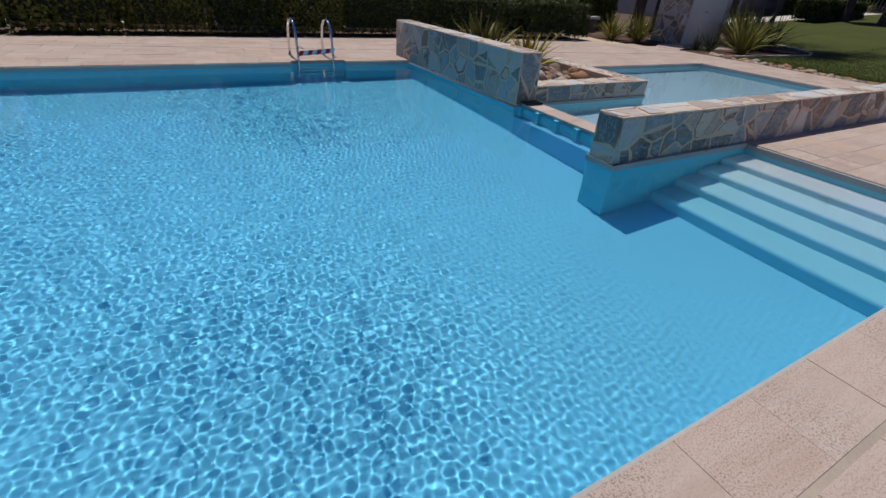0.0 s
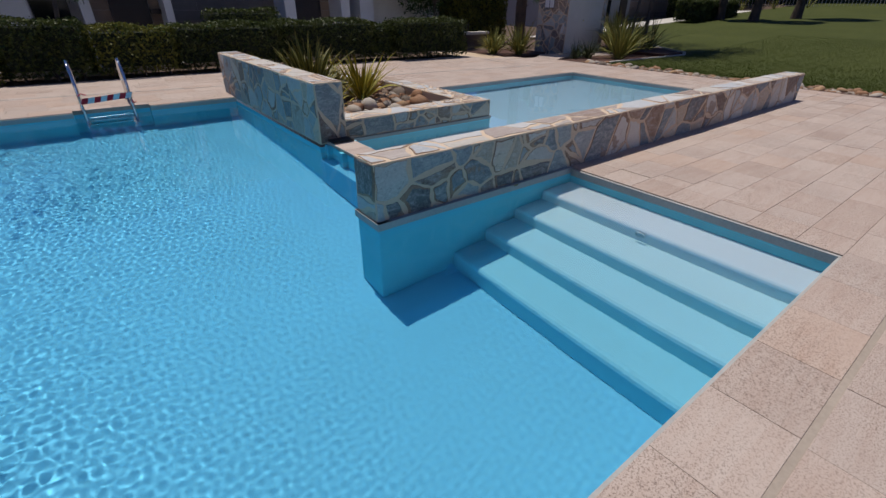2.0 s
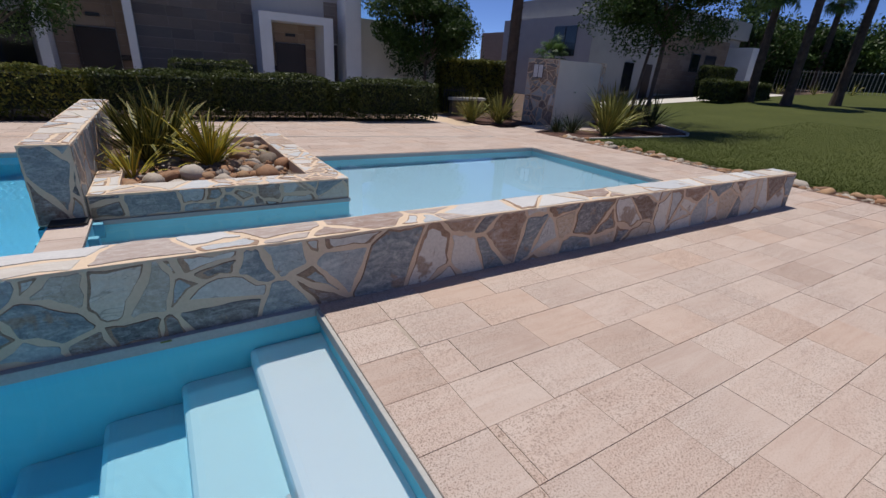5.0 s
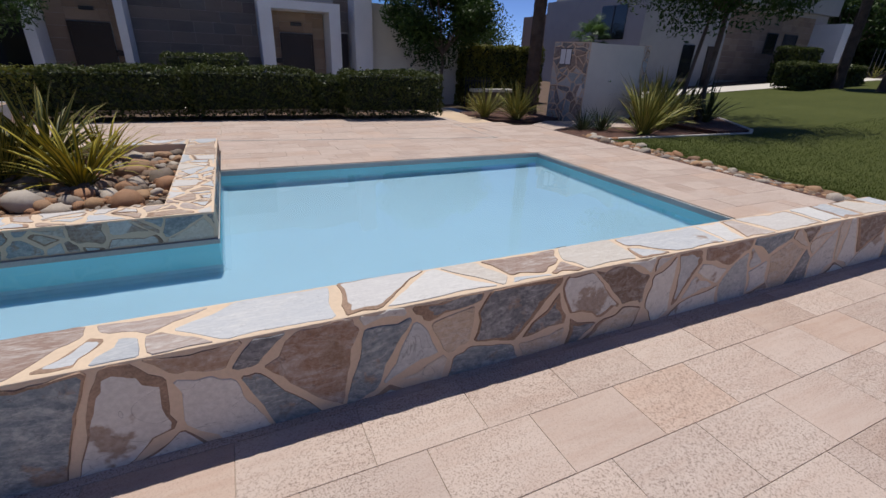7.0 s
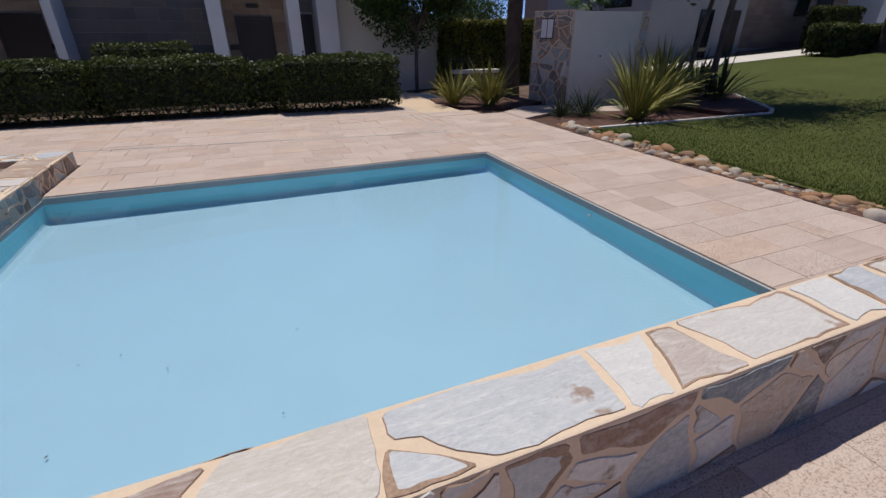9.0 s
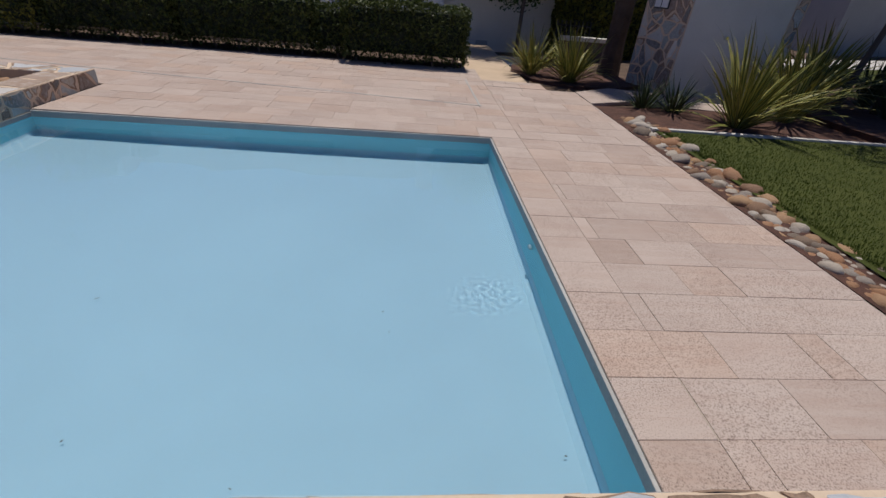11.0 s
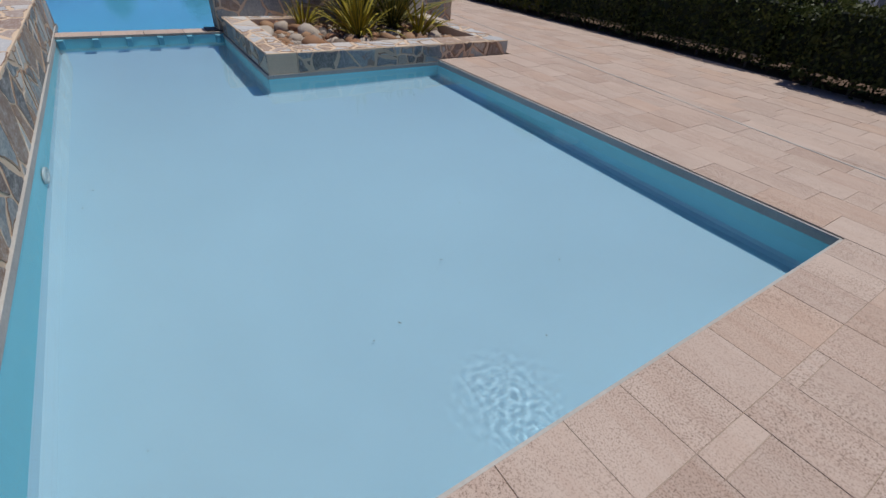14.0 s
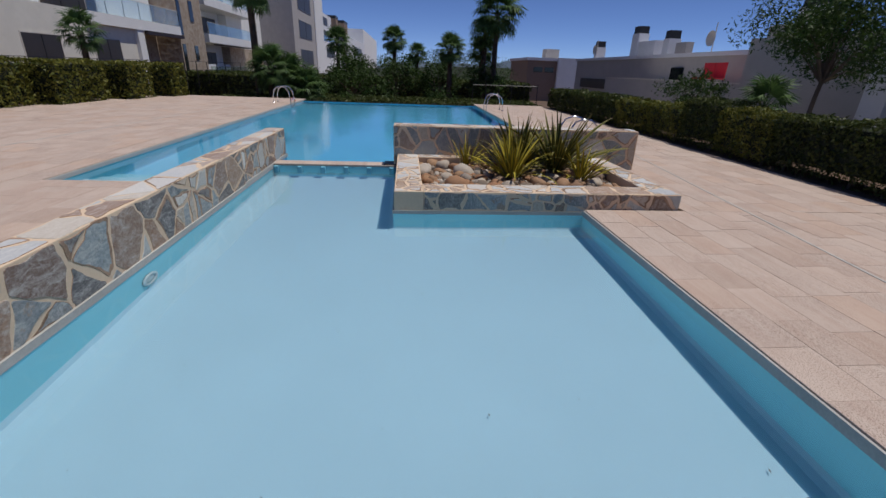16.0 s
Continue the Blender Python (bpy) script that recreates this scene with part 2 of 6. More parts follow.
def flax_mat(name, edge, mid):
    m = material(name, 0.55, spec=0.2)
    nt = m.node_tree
    uv = nt.nodes.new("ShaderNodeUVMap")
    sp = nt.nodes.new("ShaderNodeSeparateXYZ")
    nt.links.new(uv.outputs[0], sp.inputs[0])
    r = rand_out(m)
    stripes = ramp(m, [(0, edge), (0.22, edge), (0.30, mid), (0.70, mid), (0.78, edge), (1, edge)], sp.outputs[0])
    c = mix(m, ramp(m, [(0, (0, 0, 0)), (1, (0.8, 0.8, 0.8))], r), stripes, mix(m, 0.5, stripes, mid))
    tips = ramp(m, [(0.86, (0, 0, 0)), (1, (0.7, 0.7, 0.7))], sp.outputs[1])
    c = mix(m, tips, c, (0.16, 0.10, 0.04))
    return base(m, c)


M_FLAX = flax_mat("flax_leaf", (0.44, 0.38, 0.10), (0.065, 0.09, 0.02))
M_FLAX_P = flax_mat("flax_leaf_planter", (0.30, 0.25, 0.055), (0.045, 0.06, 0.015))
M_FLAX_Y = flax_mat("flax_leaf_gold", (0.075, 0.095, 0.02), (0.44, 0.34, 0.035))
M_FLAX_D = flax_mat("flax_leaf_dark", (0.10, 0.11, 0.04), (0.03, 0.05, 0.02))


def lawn_mat():
    m = material("mown_grass", 0.9, spec=0.2)
    fine, mid, big = noise_tex(m, 60, 5, 0.85), noise_tex(m, 5, 6, 0.75, (1, 1.8, 1)), noise_tex(m, 0.5, 5, 0.7)
    c = ramp(m, [(0.25, (0.016, 0.026, 0.004)), (0.75, (0.088, 0.104, 0.020))], fine)
    c = mix(m, 0.5, c, ramp(m, [(0.3, (0.026, 0.040, 0.007)), (0.7, (0.098, 0.102, 0.022))], mid))
    c = mix(m, ramp(m, [(0.45, (0, 0, 0)), (0.75, (0.6, 0.6, 0.6))], big), c, (0.088, 0.098, 0.024))
    base(m, c)
    bump(m, fine, 0.5, 0.02)
    return m


M_LAWN = lawn_mat()


def pebble_mat(island=False):
    m = material("river_stone_heap" if island else "river_stone", 0.75, spec=0.3)
    r = rand_out(m, island)
    cols = [(0.36, 0.17, 0.08), (0.20, 0.14, 0.10), (0.42, 0.25, 0.13), (0.17, 0.14, 0.115), (0.34, 0.17, 0.085), (0.50, 0.44, 0.37), (0.24, 0.13, 0.075), (0.30, 0.27, 0.24), (0.52, 0.47, 0.41), (0.38, 0.22, 0.12)]
    tint = ramp(m, [(i / len(cols), c) for i, c in enumerate(cols)], r, True)
    n = noise_tex(m, 16, 5, 0.7, offset=scaled(m, r, 31.0))
    base(m, mix(m, 0.3, tint, ramp(m, [(0.3, (0.10, 0.06, 0.04)), (0.7, (0.42, 0.30, 0.20))], n)))
    bump(m, n, 0.5, 0.01)
    return m


M_PEBBLE, M_PEBBLE_JOINED = pebble_mat(), pebble_mat(True)


# ---- helpers for building ----
def mesh_from(bm, name, mat, smooth=False):
    me = bpy.data.meshes.new(name)
    bm.normal_update()
    bm.to_mesh(me)
    bm.free()
    for p in me.polygons:
        p.use_smooth = smooth
    for mm in mat if isinstance(mat, (list, tuple)) else (mat,):
        me.materials.append(mm)
    return me


def part(name, bm, mat, parent=None, label="", smooth=False, kind=""):
    me = bm if isinstance(bm, bpy.types.Mesh) else mesh_from(bm, name, mat, smooth)
    ob = new(name, me)
    ob.parent = parent
    return tagged(ob, label, kind=kind)


def empty(name, x, y, z, label, category, group="", rz=0, kind=""):
    ob = new(name)
    ob.matrix_world = pose(x, y, z, 0, 0, rz)
    ob.empty_display_size = 0.2
    return tagged(ob, label, category, group, kind)


def structure(name, bm, mat, smooth=False, label="", kind="structure"):
    return tagged(new(name, mesh_from(bm, name, mat, smooth)), label, kind=kind)


def box(bm, x0, x1, y0, y1, z0, z1, bevel=0.0, mi=0, skip=""):
    """A box; skip names faces left out: t b for top and bottom."""
    v = [bm.verts.new((x, y, z)) for z in (z0, z1) for y in (y0, y1) for x in (x0, x1)]
    quads = {"b": (0, 2, 3, 1), "t": (4, 5, 7, 6), "s": (0, 1, 5, 4), "n": (2, 6, 7, 3), "w": (0, 4, 6, 2), "e": (1, 3, 7, 5)}
    fs = [bm.faces.new([v[i] for i in q]) for k, q in quads.items() if k not in skip]
    for f in fs:
        f.material_index = mi
    if bevel:
        es = list({e for f in fs for e in f.edges})
        bmesh.ops.bevel(bm, geom=es, offset=bevel, segments=2, affect="EDGES", profile=0.6)
    return fs


def box_bm(*a, **k):
    bm = bmesh.new()
    box(bm, *a, **k)
    return bm


def tube(bm, pts, radii, seg=8, cap=True):
    """A round tube along points; radii one number or one for each point."""
    pts = [Vector(p) for p in pts]
    if not isinstance(radii, (list, tuple)):
        radii = [radii] * len(pts)
    rings, ref = [], Vector((0.13, 0.31, 0.94))
    for i, p in enumerate(pts):
        d = (pts[min(i + 1, len(pts) - 1)] - pts[max(i - 1, 0)]).normalized()
        a = d.cross(ref if abs(d.dot(ref)) < 0.95 else Vector((1, 0, 0))).normalized()
        b = d.cross(a)
        rings.append([bm.verts.new(p + radii[i] * (math.cos(t) * a + math.sin(t) * b)) for t in (2 * math.pi * k / seg for k in range(seg))])
    for q, r in zip(rings, rings[1:]):
        for k in range(seg):
            bm.faces.new((q[k], q[(k + 1) % seg], r[(k + 1) % seg], r[k]))
    if cap:
        bm.faces.new(rings[0][::-1])
        bm.faces.new(rings[-1])


def poly_prism(bm, pts, z0, z1, mi=0):
    lo, hi = [bm.verts.new((x, y, z0)) for x, y in pts], [bm.verts.new((x, y, z1)) for x, y in pts]
    bm.faces.new(hi).material_index = mi
    bm.faces.new(lo[::-1]).material_index = mi
    for i in range(len(pts)):
        j = (i + 1) % len(pts)
        bm.faces.new((lo[i], lo[j], hi[j], hi[i])).material_index = mi


def cut(poly, p, d):
    """Splits a convex polygon by the line through p along d."""
    side = [(x - p[0]) * d[1] - (y - p[1]) * d[0] for x, y in poly]
    a, b = [], []
    for i in range(len(poly)):
        j = (i + 1) % len(poly)
        (a if side[i] >= 0 else b).append(poly[i])
        if side[i] * side[j] < 0:
            t = side[i] / (side[i] - side[j])
            q = (poly[i][0] + t * (poly[j][0] - poly[i][0]), poly[i][1] + t * (poly[j][1] - poly[i][1]))
            a.append(q)
            b.append(q)
    return a, b


def area(poly):
    return 0.5 * sum(poly[i - 1][0] * poly[i][1] - poly[i][0] * poly[i - 1][1] for i in range(len(poly)))


def shards(w, h, size, rnd):
    """Irregular flat stones of mixed sizes that fill a w by h field: weighted cells round random seeds."""
    seeds = []
    n = max(2, int(w * h / (size * size) * 1.25))
    for _ in range(n * 14):
        if len(seeds) >= n:
            break
        r = size * rnd.choice((0.16, 0.3, 0.5, 0.68))
        p = (rnd.uniform(-0.3 * size, w + 0.3 * size), rnd.uniform(-0.3 * size, h + 0.3 * size), r)
        if all(math.hypot(p[0] - q[0], p[1] - q[1]) > 0.62 * (p[2] + q[2]) for q in seeds):
            seeds.append(p)
    out = []
    for a in seeds:
        poly = [(0, 0), (w, 0), (w, h), (0, h)]
        for b in seeds:
            d = math.hypot(a[0] - b[0], a[1] - b[1])
            if b is a or d > 5 * size or len(poly) < 3:
                continue
            t = min(0.92, max(0.08, 0.5 + (a[2] ** 2 - b[2] ** 2) / (2 * d * d)))
            p = (a[0] + (b[0] - a[0]) * t, a[1] + (b[1] - a[1]) * t)
            _, poly = cut(poly, p, (-(b[1] - a[1]), b[0] - a[0]))
        if len(poly) > 2 and abs(area(poly)) > 0.0008:
            # a few long slabs are split once more
            ex, ey = max(q[0] for q in poly) - min(q[0] for q in poly), max(q[1] for q in poly) - min(q[1] for q in poly)
            if rnd.random() < 0.42 and abs(area(poly)) > size * size * 0.5:
                c = (sum(q[0] for q in poly) / len(poly), sum(q[1] for q in poly) / len(poly))
                g = rnd.uniform(0, math.pi)
                out += [q for q in cut(poly, c, (math.cos(g), math.sin(g))) if len(q) > 2]
            else:
                out.append(poly)
    return out


def inset(poly, gap, rnd):
    """Pulls the edges in by gap, rounds the corners and roughens the rim."""
    if area(poly) < 0:
        poly = poly[::-1]
    q = list(poly)
    for i in range(len(poly)):
        (x0, y0), (x1, y1) = poly[i], poly[(i + 1) % len(poly)]
        l = math.hypot(x1 - x0, y1 - y0)
        if l < 1e-4:
            continue
        nx, ny = -(y1 - y0) / l, (x1 - x0) / l
        g = gap * rnd.uniform(0.3, 2.2)
        _, keep = cut(q, (x0 + nx * g, y0 + ny * g), (x1 - x0, y1 - y0))
        q = keep
        if len(q) < 3:
            return None
    if abs(area(q)) < 0.0005:
        return None
    out = []
    for i in range(len(q)):
        (ax, ay), (bx, by), (cx, cy) = q[i - 1], q[i], q[(i + 1) % len(q)]
        l1, l2 = math.hypot(ax - bx, ay - by), math.hypot(cx - bx, cy - by)
        if min(l1, l2) < 0.004:
            continue
        c = min(0.010 * rnd.uniform(0.2, 1.8), 0.3 * l1, 0.3 * l2)
        out.append((bx + (ax - bx) / l1 * c, by + (ay - by) / l1 * c))
        out.append((bx + (cx - bx) / l2 * c, by + (cy - by) / l2 * c))
        for lo_, hi_ in (((0.25, 0.4), (0.6, 0.75)) if l2 > 0.15 else ((0.4, 0.6),) if l2 > 0.06 else ()):
            t = rnd.uniform(lo_, hi_)
            w = rnd.uniform(-0.006, 0.014) * min(1.5, l2 / 0.12)
            out.append((bx + (cx - bx) * t - (cy - by) / l2 * w, by + (cy - by) * t + (cx - bx) / l2 * w))
    return out if len(out) > 3 else None


def ragged(q, rnd):
    """Breaks long edges into short chipped ones."""
    out, ph = [], rnd.uniform(0, 50)
    for i in range(len(q)):
        (ax, ay), (bx, by) = q[i], q[(i + 1) % len(q)]
        l = math.hypot(bx - ax, by - ay)
        n = min(4, max(1, int(l / 0.035)))
        for k in range(n):
            x, y = ax + (bx - ax) * k / n, ay + (by - ay) * k / n
            w = 0.0075 * noise.noise(Vector((x * 17 + ph, y * 17, 0))) + 0.003 * noise.noise(Vector((x * 70 + ph, y * 70, 5)))
            out.append((x - (by - ay) / max(l, 1e-4) * w, y + (bx - ax) / max(l, 1e-4) * w))
    return out


def crazy_face(parent, m, w, h, size, rnd, thick=0.0034, gap=0.0078, name="stone", pale=False):
    """Lays a field of flat stones on the plane of m (x along, y up, z out); some keep a rusty weathered border."""
    inv = parent.matrix_world.inverted()
    for poly in shards(w, h, size, rnd):
        q = inset(poly, gap, rnd)
        if not q:
            continue
        q = ragged(q, rnd)
        t = thick * rnd.uniform(0.5, 1.7)
        bm = bmesh.new()
        cx, cy = sum(p[0] for p in q) / len(q), sum(p[1] for p in q) / len(q)
        k = 1 - min(0.1, 0.008 / math.sqrt(abs(area(q))))
        banded = rnd.random() < 0.36
        lo = [bm.verts.new(m @ Vector((x, y, -0.004))) for x, y in q]
        hi = [bm.verts.new(m @ Vector((cx + (x - cx) * k, cy + (y - cy) * k, t))) for x, y in q]
        mid = bm.verts.new(m @ Vector((cx, cy, t * 1.12)))
        inner = hi
        if banded:
            a0, wb = rnd.uniform(0, 6.28), rnd.uniform(0.3, 1.0) * 0.048 / math.sqrt(abs(area(q)))
            inner = []
            for x, y in q:
                u = 0.5 + 0.5 * math.cos(math.atan2(y - cy, x - cx) - a0)
                kk = k - min(0.4, wb * (0.12 + 1.3 * u) * (1 + 0.6 * noise.noise(Vector((x * 40, y * 40, a0)))))
                inner.append(bm.verts.new(m @ Vector((cx + (x - cx) * kk, cy + (y - cy) * kk, t * 1.05))))
        rim = int(rnd.random() < 0.2)
        for i in range(len(q)):
            j = (i + 1) % len(q)
            bm.faces.new((lo[i], lo[j], hi[j], hi[i])).material_index = max(rim, int(banded))
            if banded:
                bm.faces.new((hi[i], hi[j], inner[j], inner[i])).material_index = 1
            bm.faces.new((inner[i], inner[j], mid))
        for v in bm.verts:
            v.co = inv @ v.co
        # walls and faces that mostly take the dark palette
        dark_face = parent.name.startswith(("wall_tall", "planter", "shower_wall_pier")) or parent.name.startswith("wall_low") and (m[1][2] > -0.5 or (m @ Vector((cx, cy, 0))).x < 5.2)
        part(name, bm, [M_STONE_TOP if pale else M_STONE_SLATE if dark_face and rnd.random() < 0.88 else M_STONE, M_STONE_RIM], parent)


def frame_of(origin, along, up):
    a, u = Vector(along).normalized(), Vector(up).normalized()
    n = a.cross(u)
    return Matrix(((a.x, u.x, n.x, origin[0]), (a.y, u.y, n.y, origin[1]), (a.z, u.z, n.z, origin[2]), (0, 0, 0, 1)))


# ---- ground and pool basins ----
def ground_z(x, y):
    z = 0.055 * min(max(0.0, x - 18.0), 36)
    if y > 11.3 and x < 13.2:
        z -= 0.30 * min(1.0, (y - 11.3) / 4.0)
    elif y > 11.3:
        z -= 0.20 * min(1.0, (y - 11.3) / 4.0) * max(0.0, 1 - (x - 13.2) / 6)
    if x < -10.6:
        z -= 1.6 * min(1.0, (-10.6 - x) / 3.0)
    return z


POOL_W, POOL_E, POOL_S, POOL_N, STEP_E = -10.3, 3.445, 0.24, 8.09, 5.10
KID_W, KID_E, KID_S, KID_N, PLANT_E, PLANT_S = 3.81, 10.92, 2.745, 6.96, 6.13, 4.71
WATER = -0.085
hole_x, hole_y = (-10.55, 11.0), (0.10, 8.3)
xs = sorted({-400, -200, -120, -80, -60, -45, -35, -28, -22, -18, -15, -13.6, -12.6, -11.6, -10.6, *hole_x, 0, 5, 13.2, 60, 80, 120, 200, 400, *[13.2 + 4 * i for i in range(1, 12)]})
ys = sorted({-400, -200, -100, -60, -40, -25, -15, -9, -4, *hole_y, 11.3, 12.3, 13.3, 14.3, 15.3, 18, 22, 30, 45, 70, 110, 200, 400})
bm = bmesh.new()
grid = {(x, y): bm.verts.new((x, y, ground_z(x, y) - 0.06)) for x in xs for y in ys}
for xa, xb in zip(xs, xs[1:]):
    for ya, yb in zip(ys, ys[1:]):
        if hole_x[0] <= xa < hole_x[1] and hole_y[0] <= ya < hole_y[1]:
            continue
        bm.faces.new((grid[xa, ya], grid[xb, ya], grid[xb, yb], grid[xa, yb]))
structure("ground", bm, M_SOIL, label="brown planting soil around the terrace")

# lawn, a thin sheet that follows the slope
bm = bmesh.new()
lx, ly = [13.14, 13.3, 17, 18, 21, 25, 29, 33, 37, 41, 45, 50, 57], [-30, -20, -12, -6, -2, 1, 4, 7.62, 9.5, 11.5, 14.3]
lawn_v = {(x, y): bm.verts.new((x, y, ground_z(x, min(y, 11.2)) + 0.015)) for x in lx for y in ly}
for xa, xb in zip(lx, lx[1:]):
    for ya, yb in zip(ly, ly[1:]):
        if ya >= 7.62 and xb <= 17 or ya >= 9.5 and xb <= 18 or ya >= 11.5 and xb <= 21:
            continue
        bm.faces.new((lawn_v[xa, ya], lawn_v[xb, ya], lawn_v[xb, yb], lawn_v[xa, yb]))
structure("lawn", bm, M_LAWN, label="mown green lawn rising gently")


def shell(name, outline, floor_z, wall_mat, floor_mat, top=-0.056):
    """The inside of a basin: walls round an outline and a floor with a coved foot."""
    bm = bmesh.new()
    c = 0.07
    n = len(outline)
    inner = []
    for i in range(n):
        p, q, r = Vector(outline[i - 1]), Vector(outline[i]), Vector(outline[(i + 1) % n])
        d1, d2 = (q - p).normalized(), (r - q).normalized()
        inner.append(q + c * (Vector((-d1.y, d1.x)) + Vector((-d2.y, d2.x))))
    rings = [[bm.verts.new((*p, top)) for p in outline], [bm.verts.new((*p, floor_z + c)) for p in outline],
             [bm.verts.new((*((Vector(p) * 0.7 + q * 0.3)), floor_z + c * 0.35)) for p, q in zip(outline, inner)],
             [bm.verts.new((*q, floor_z)) for q in inner]]
    for k, (a, b) in enumerate(zip(rings, rings[1:])):
        for i in range(n):
            j = (i + 1) % n
            bm.faces.new((b[i], b[j], a[j], a[i])).material_index = 0 if k == 0 else 1
    f = bm.faces.new(rings[-1])
    f.material_index = 1
    bmesh.ops.triangulate(bm, faces=[f])
    return structure(name, bm, [wall_mat, floor_mat])


shell("pool_basin", [(POOL_W, POOL_S), (STEP_E, POOL_S), (STEP_E, 2.41), (3.56, 2.41), (3.56, 4.66), (POOL_E, 4.66), (POOL_E, POOL_N),
                     (2.2, POOL_N), (2.2, POOL_N + 0.12), (1.25, POOL_N + 0.12), (1.25, POOL_N), (POOL_W, POOL_N)], -1.12, M_TILE_WALL, M_TILE)
shell("childrens_pool_basin", [(KID_W, KID_S), (KID_E, KID_S), (KID_E, KID_N), (PLANT_E, KID_N), (PLANT_E, PLANT_S), (KID_W, PLANT_S)], -0.595, M_TILE_KIDWALL, M_TILE_KID)

# pier under the free end of the low wall, standing in the water
structure("pool_pier", box_bm(2.905, 3.60, 2.409, 2.74, -1.12, -0.02, bevel=0.02), M_TILE_WALL)
# grey strip at the waterline under the walls
bm = bmesh.new()
box(bm, 2.90, STEP_E, 2.402, 2.75, -0.055, 0.0)
box(bm, 2.895, 3.0, 2.40, 2.755, -0.055, 0.0)
structure("waterline_ledge_low", bm, M_LEDGE)
structure("waterline_ledge_planter", box_bm(KID_W, PLANT_E + 0.012, PLANT_S - 0.012, PLANT_S + 0.05, -0.075, -0.035), M_LEDGE)
structure("waterline_ledge_planter_side", box_bm(PLANT_E - 0.04, PLANT_E + 0.012, PLANT_S + 0.052, KID_N, -0.075, -0.035), M_LEDGE)
structure("waterline_ledge_kid", box_bm(KID_W, KID_E, KID_S - 0.04, KID_S + 0.008, -0.075, -0.02), M_LEDGE)

for nm, r in (("waterline_band_steps", (STEP_E - 0.022, STEP_E + 0.01, POOL_S, 2.40)), ("waterline_band_kid_east", (KID_E - 0.018, KID_E + 0.01, KID_S + 0.01, KID_N - 0.02)),
              ("waterline_band_kid_north", (PLANT_E + 0.014, KID_E + 0.01, KID_N - 0.018, KID_N + 0.01)), ("waterline_band_north", (2.2, POOL_E, POOL_N - 0.018, POOL_N + 0.01)),
              ("waterline_band_north_west", (POOL_W, 1.25, POOL_N - 0.018, POOL_N + 0.01)), ("waterline_band_south", (POOL_W, STEP_E - 0.024, POOL_S - 0.01, POOL_S + 0.018))):
    structure(nm, box_bm(*r, -0.078, -0.012, bevel=0.004), M_LEDGE, label="narrow grey rendered strip at the waterline")

# steps
steps = empty("pool_steps", 4.35, 1.3, -1.12, "pale mosaic entry steps, coloured bluer with depth", "steps", kind="structure")
inv_steps = steps.matrix_world.inverted()
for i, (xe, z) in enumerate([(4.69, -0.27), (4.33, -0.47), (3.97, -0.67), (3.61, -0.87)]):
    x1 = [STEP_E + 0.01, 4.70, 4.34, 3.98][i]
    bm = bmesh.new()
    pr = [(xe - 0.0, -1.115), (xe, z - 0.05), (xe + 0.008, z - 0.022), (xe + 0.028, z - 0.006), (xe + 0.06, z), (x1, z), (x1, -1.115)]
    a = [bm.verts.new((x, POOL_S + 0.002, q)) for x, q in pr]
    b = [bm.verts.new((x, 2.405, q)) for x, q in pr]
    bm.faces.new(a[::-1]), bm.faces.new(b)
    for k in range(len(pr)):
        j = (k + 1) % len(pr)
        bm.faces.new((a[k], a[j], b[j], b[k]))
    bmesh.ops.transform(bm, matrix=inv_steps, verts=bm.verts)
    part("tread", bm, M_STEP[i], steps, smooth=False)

# weir between the pools: low tiled wall, blocks and a stone coping
structure("weir_wall", box_bm(3.575, KID_W + 0.004, 2.752, 4.70, -1.12, -0.032), M_TILE_KIDWALL)
structure("weir_ledge", box_bm(POOL_E - 0.02, 3.70, 2.752, 4.66, -1.12, -0.42, bevel=0.015), M_TILE)
weir = empty("weir_blocks", 3.65, 3.7, -0.13, "small blue mosaic blocks carrying the weir coping", "pool weir", kind="structure")
for i in range(6):
    y = 2.80 + i * 0.365
    for x0, x1, zb in ((3.81, 3.885, -0.30), (3.50, 3.565, -0.44)):
        bm = box_bm(x0, x1, y - 0.035, y + 0.035, zb, -0.032, bevel=0.006)
        bmesh.ops.transform(bm, matrix=weir.matrix_world.inverted(), verts=bm.verts)
        part("block", bm, M_TILE_BLOCK if x0 > 3.6 else M_TILE_WALL, weir)
coping = empty("weir_coping", 3.67, 3.7, -0.03, "beige travertine coping slabs over the weir", "coping", kind="structure")
for i in range(4):
    bm = box_bm(3.535, 3.815, 2.755 + i * 0.485, 2.755 + (i + 1) * 0.485 - 0.004, -0.03, 0.0, bevel=0.004)
    bmesh.ops.transform(bm, matrix=coping.matrix_world.inverted(), verts=bm.verts)
    part("slab", bm, M_PAVER, coping)
bm = box_bm(3.545, 3.80, 4.50, 4.71, 0.002, 0.022, bevel=0.004)
tagged(part("weir_grate", bm, M_BLACK), "dark rubber strip lying on the weir coping", "strip")

# ---- paving ----
ROW, LONG = 0.3145, 0.477
slab_rects = []


def paving(name, label, rects, near):
    """Beds and lays the slabs of some rectangles; those inside the stretch near are single pieces."""
    top = new(name, mesh_from((lambda b: ([box(b, *r[:4], -0.055, -0.0045) for r in rects], b)[1])(bmesh.new()), name, M_GROUT))
    tagged(top, label, kind="structure")
    slab_rects.append((top, rects, near))


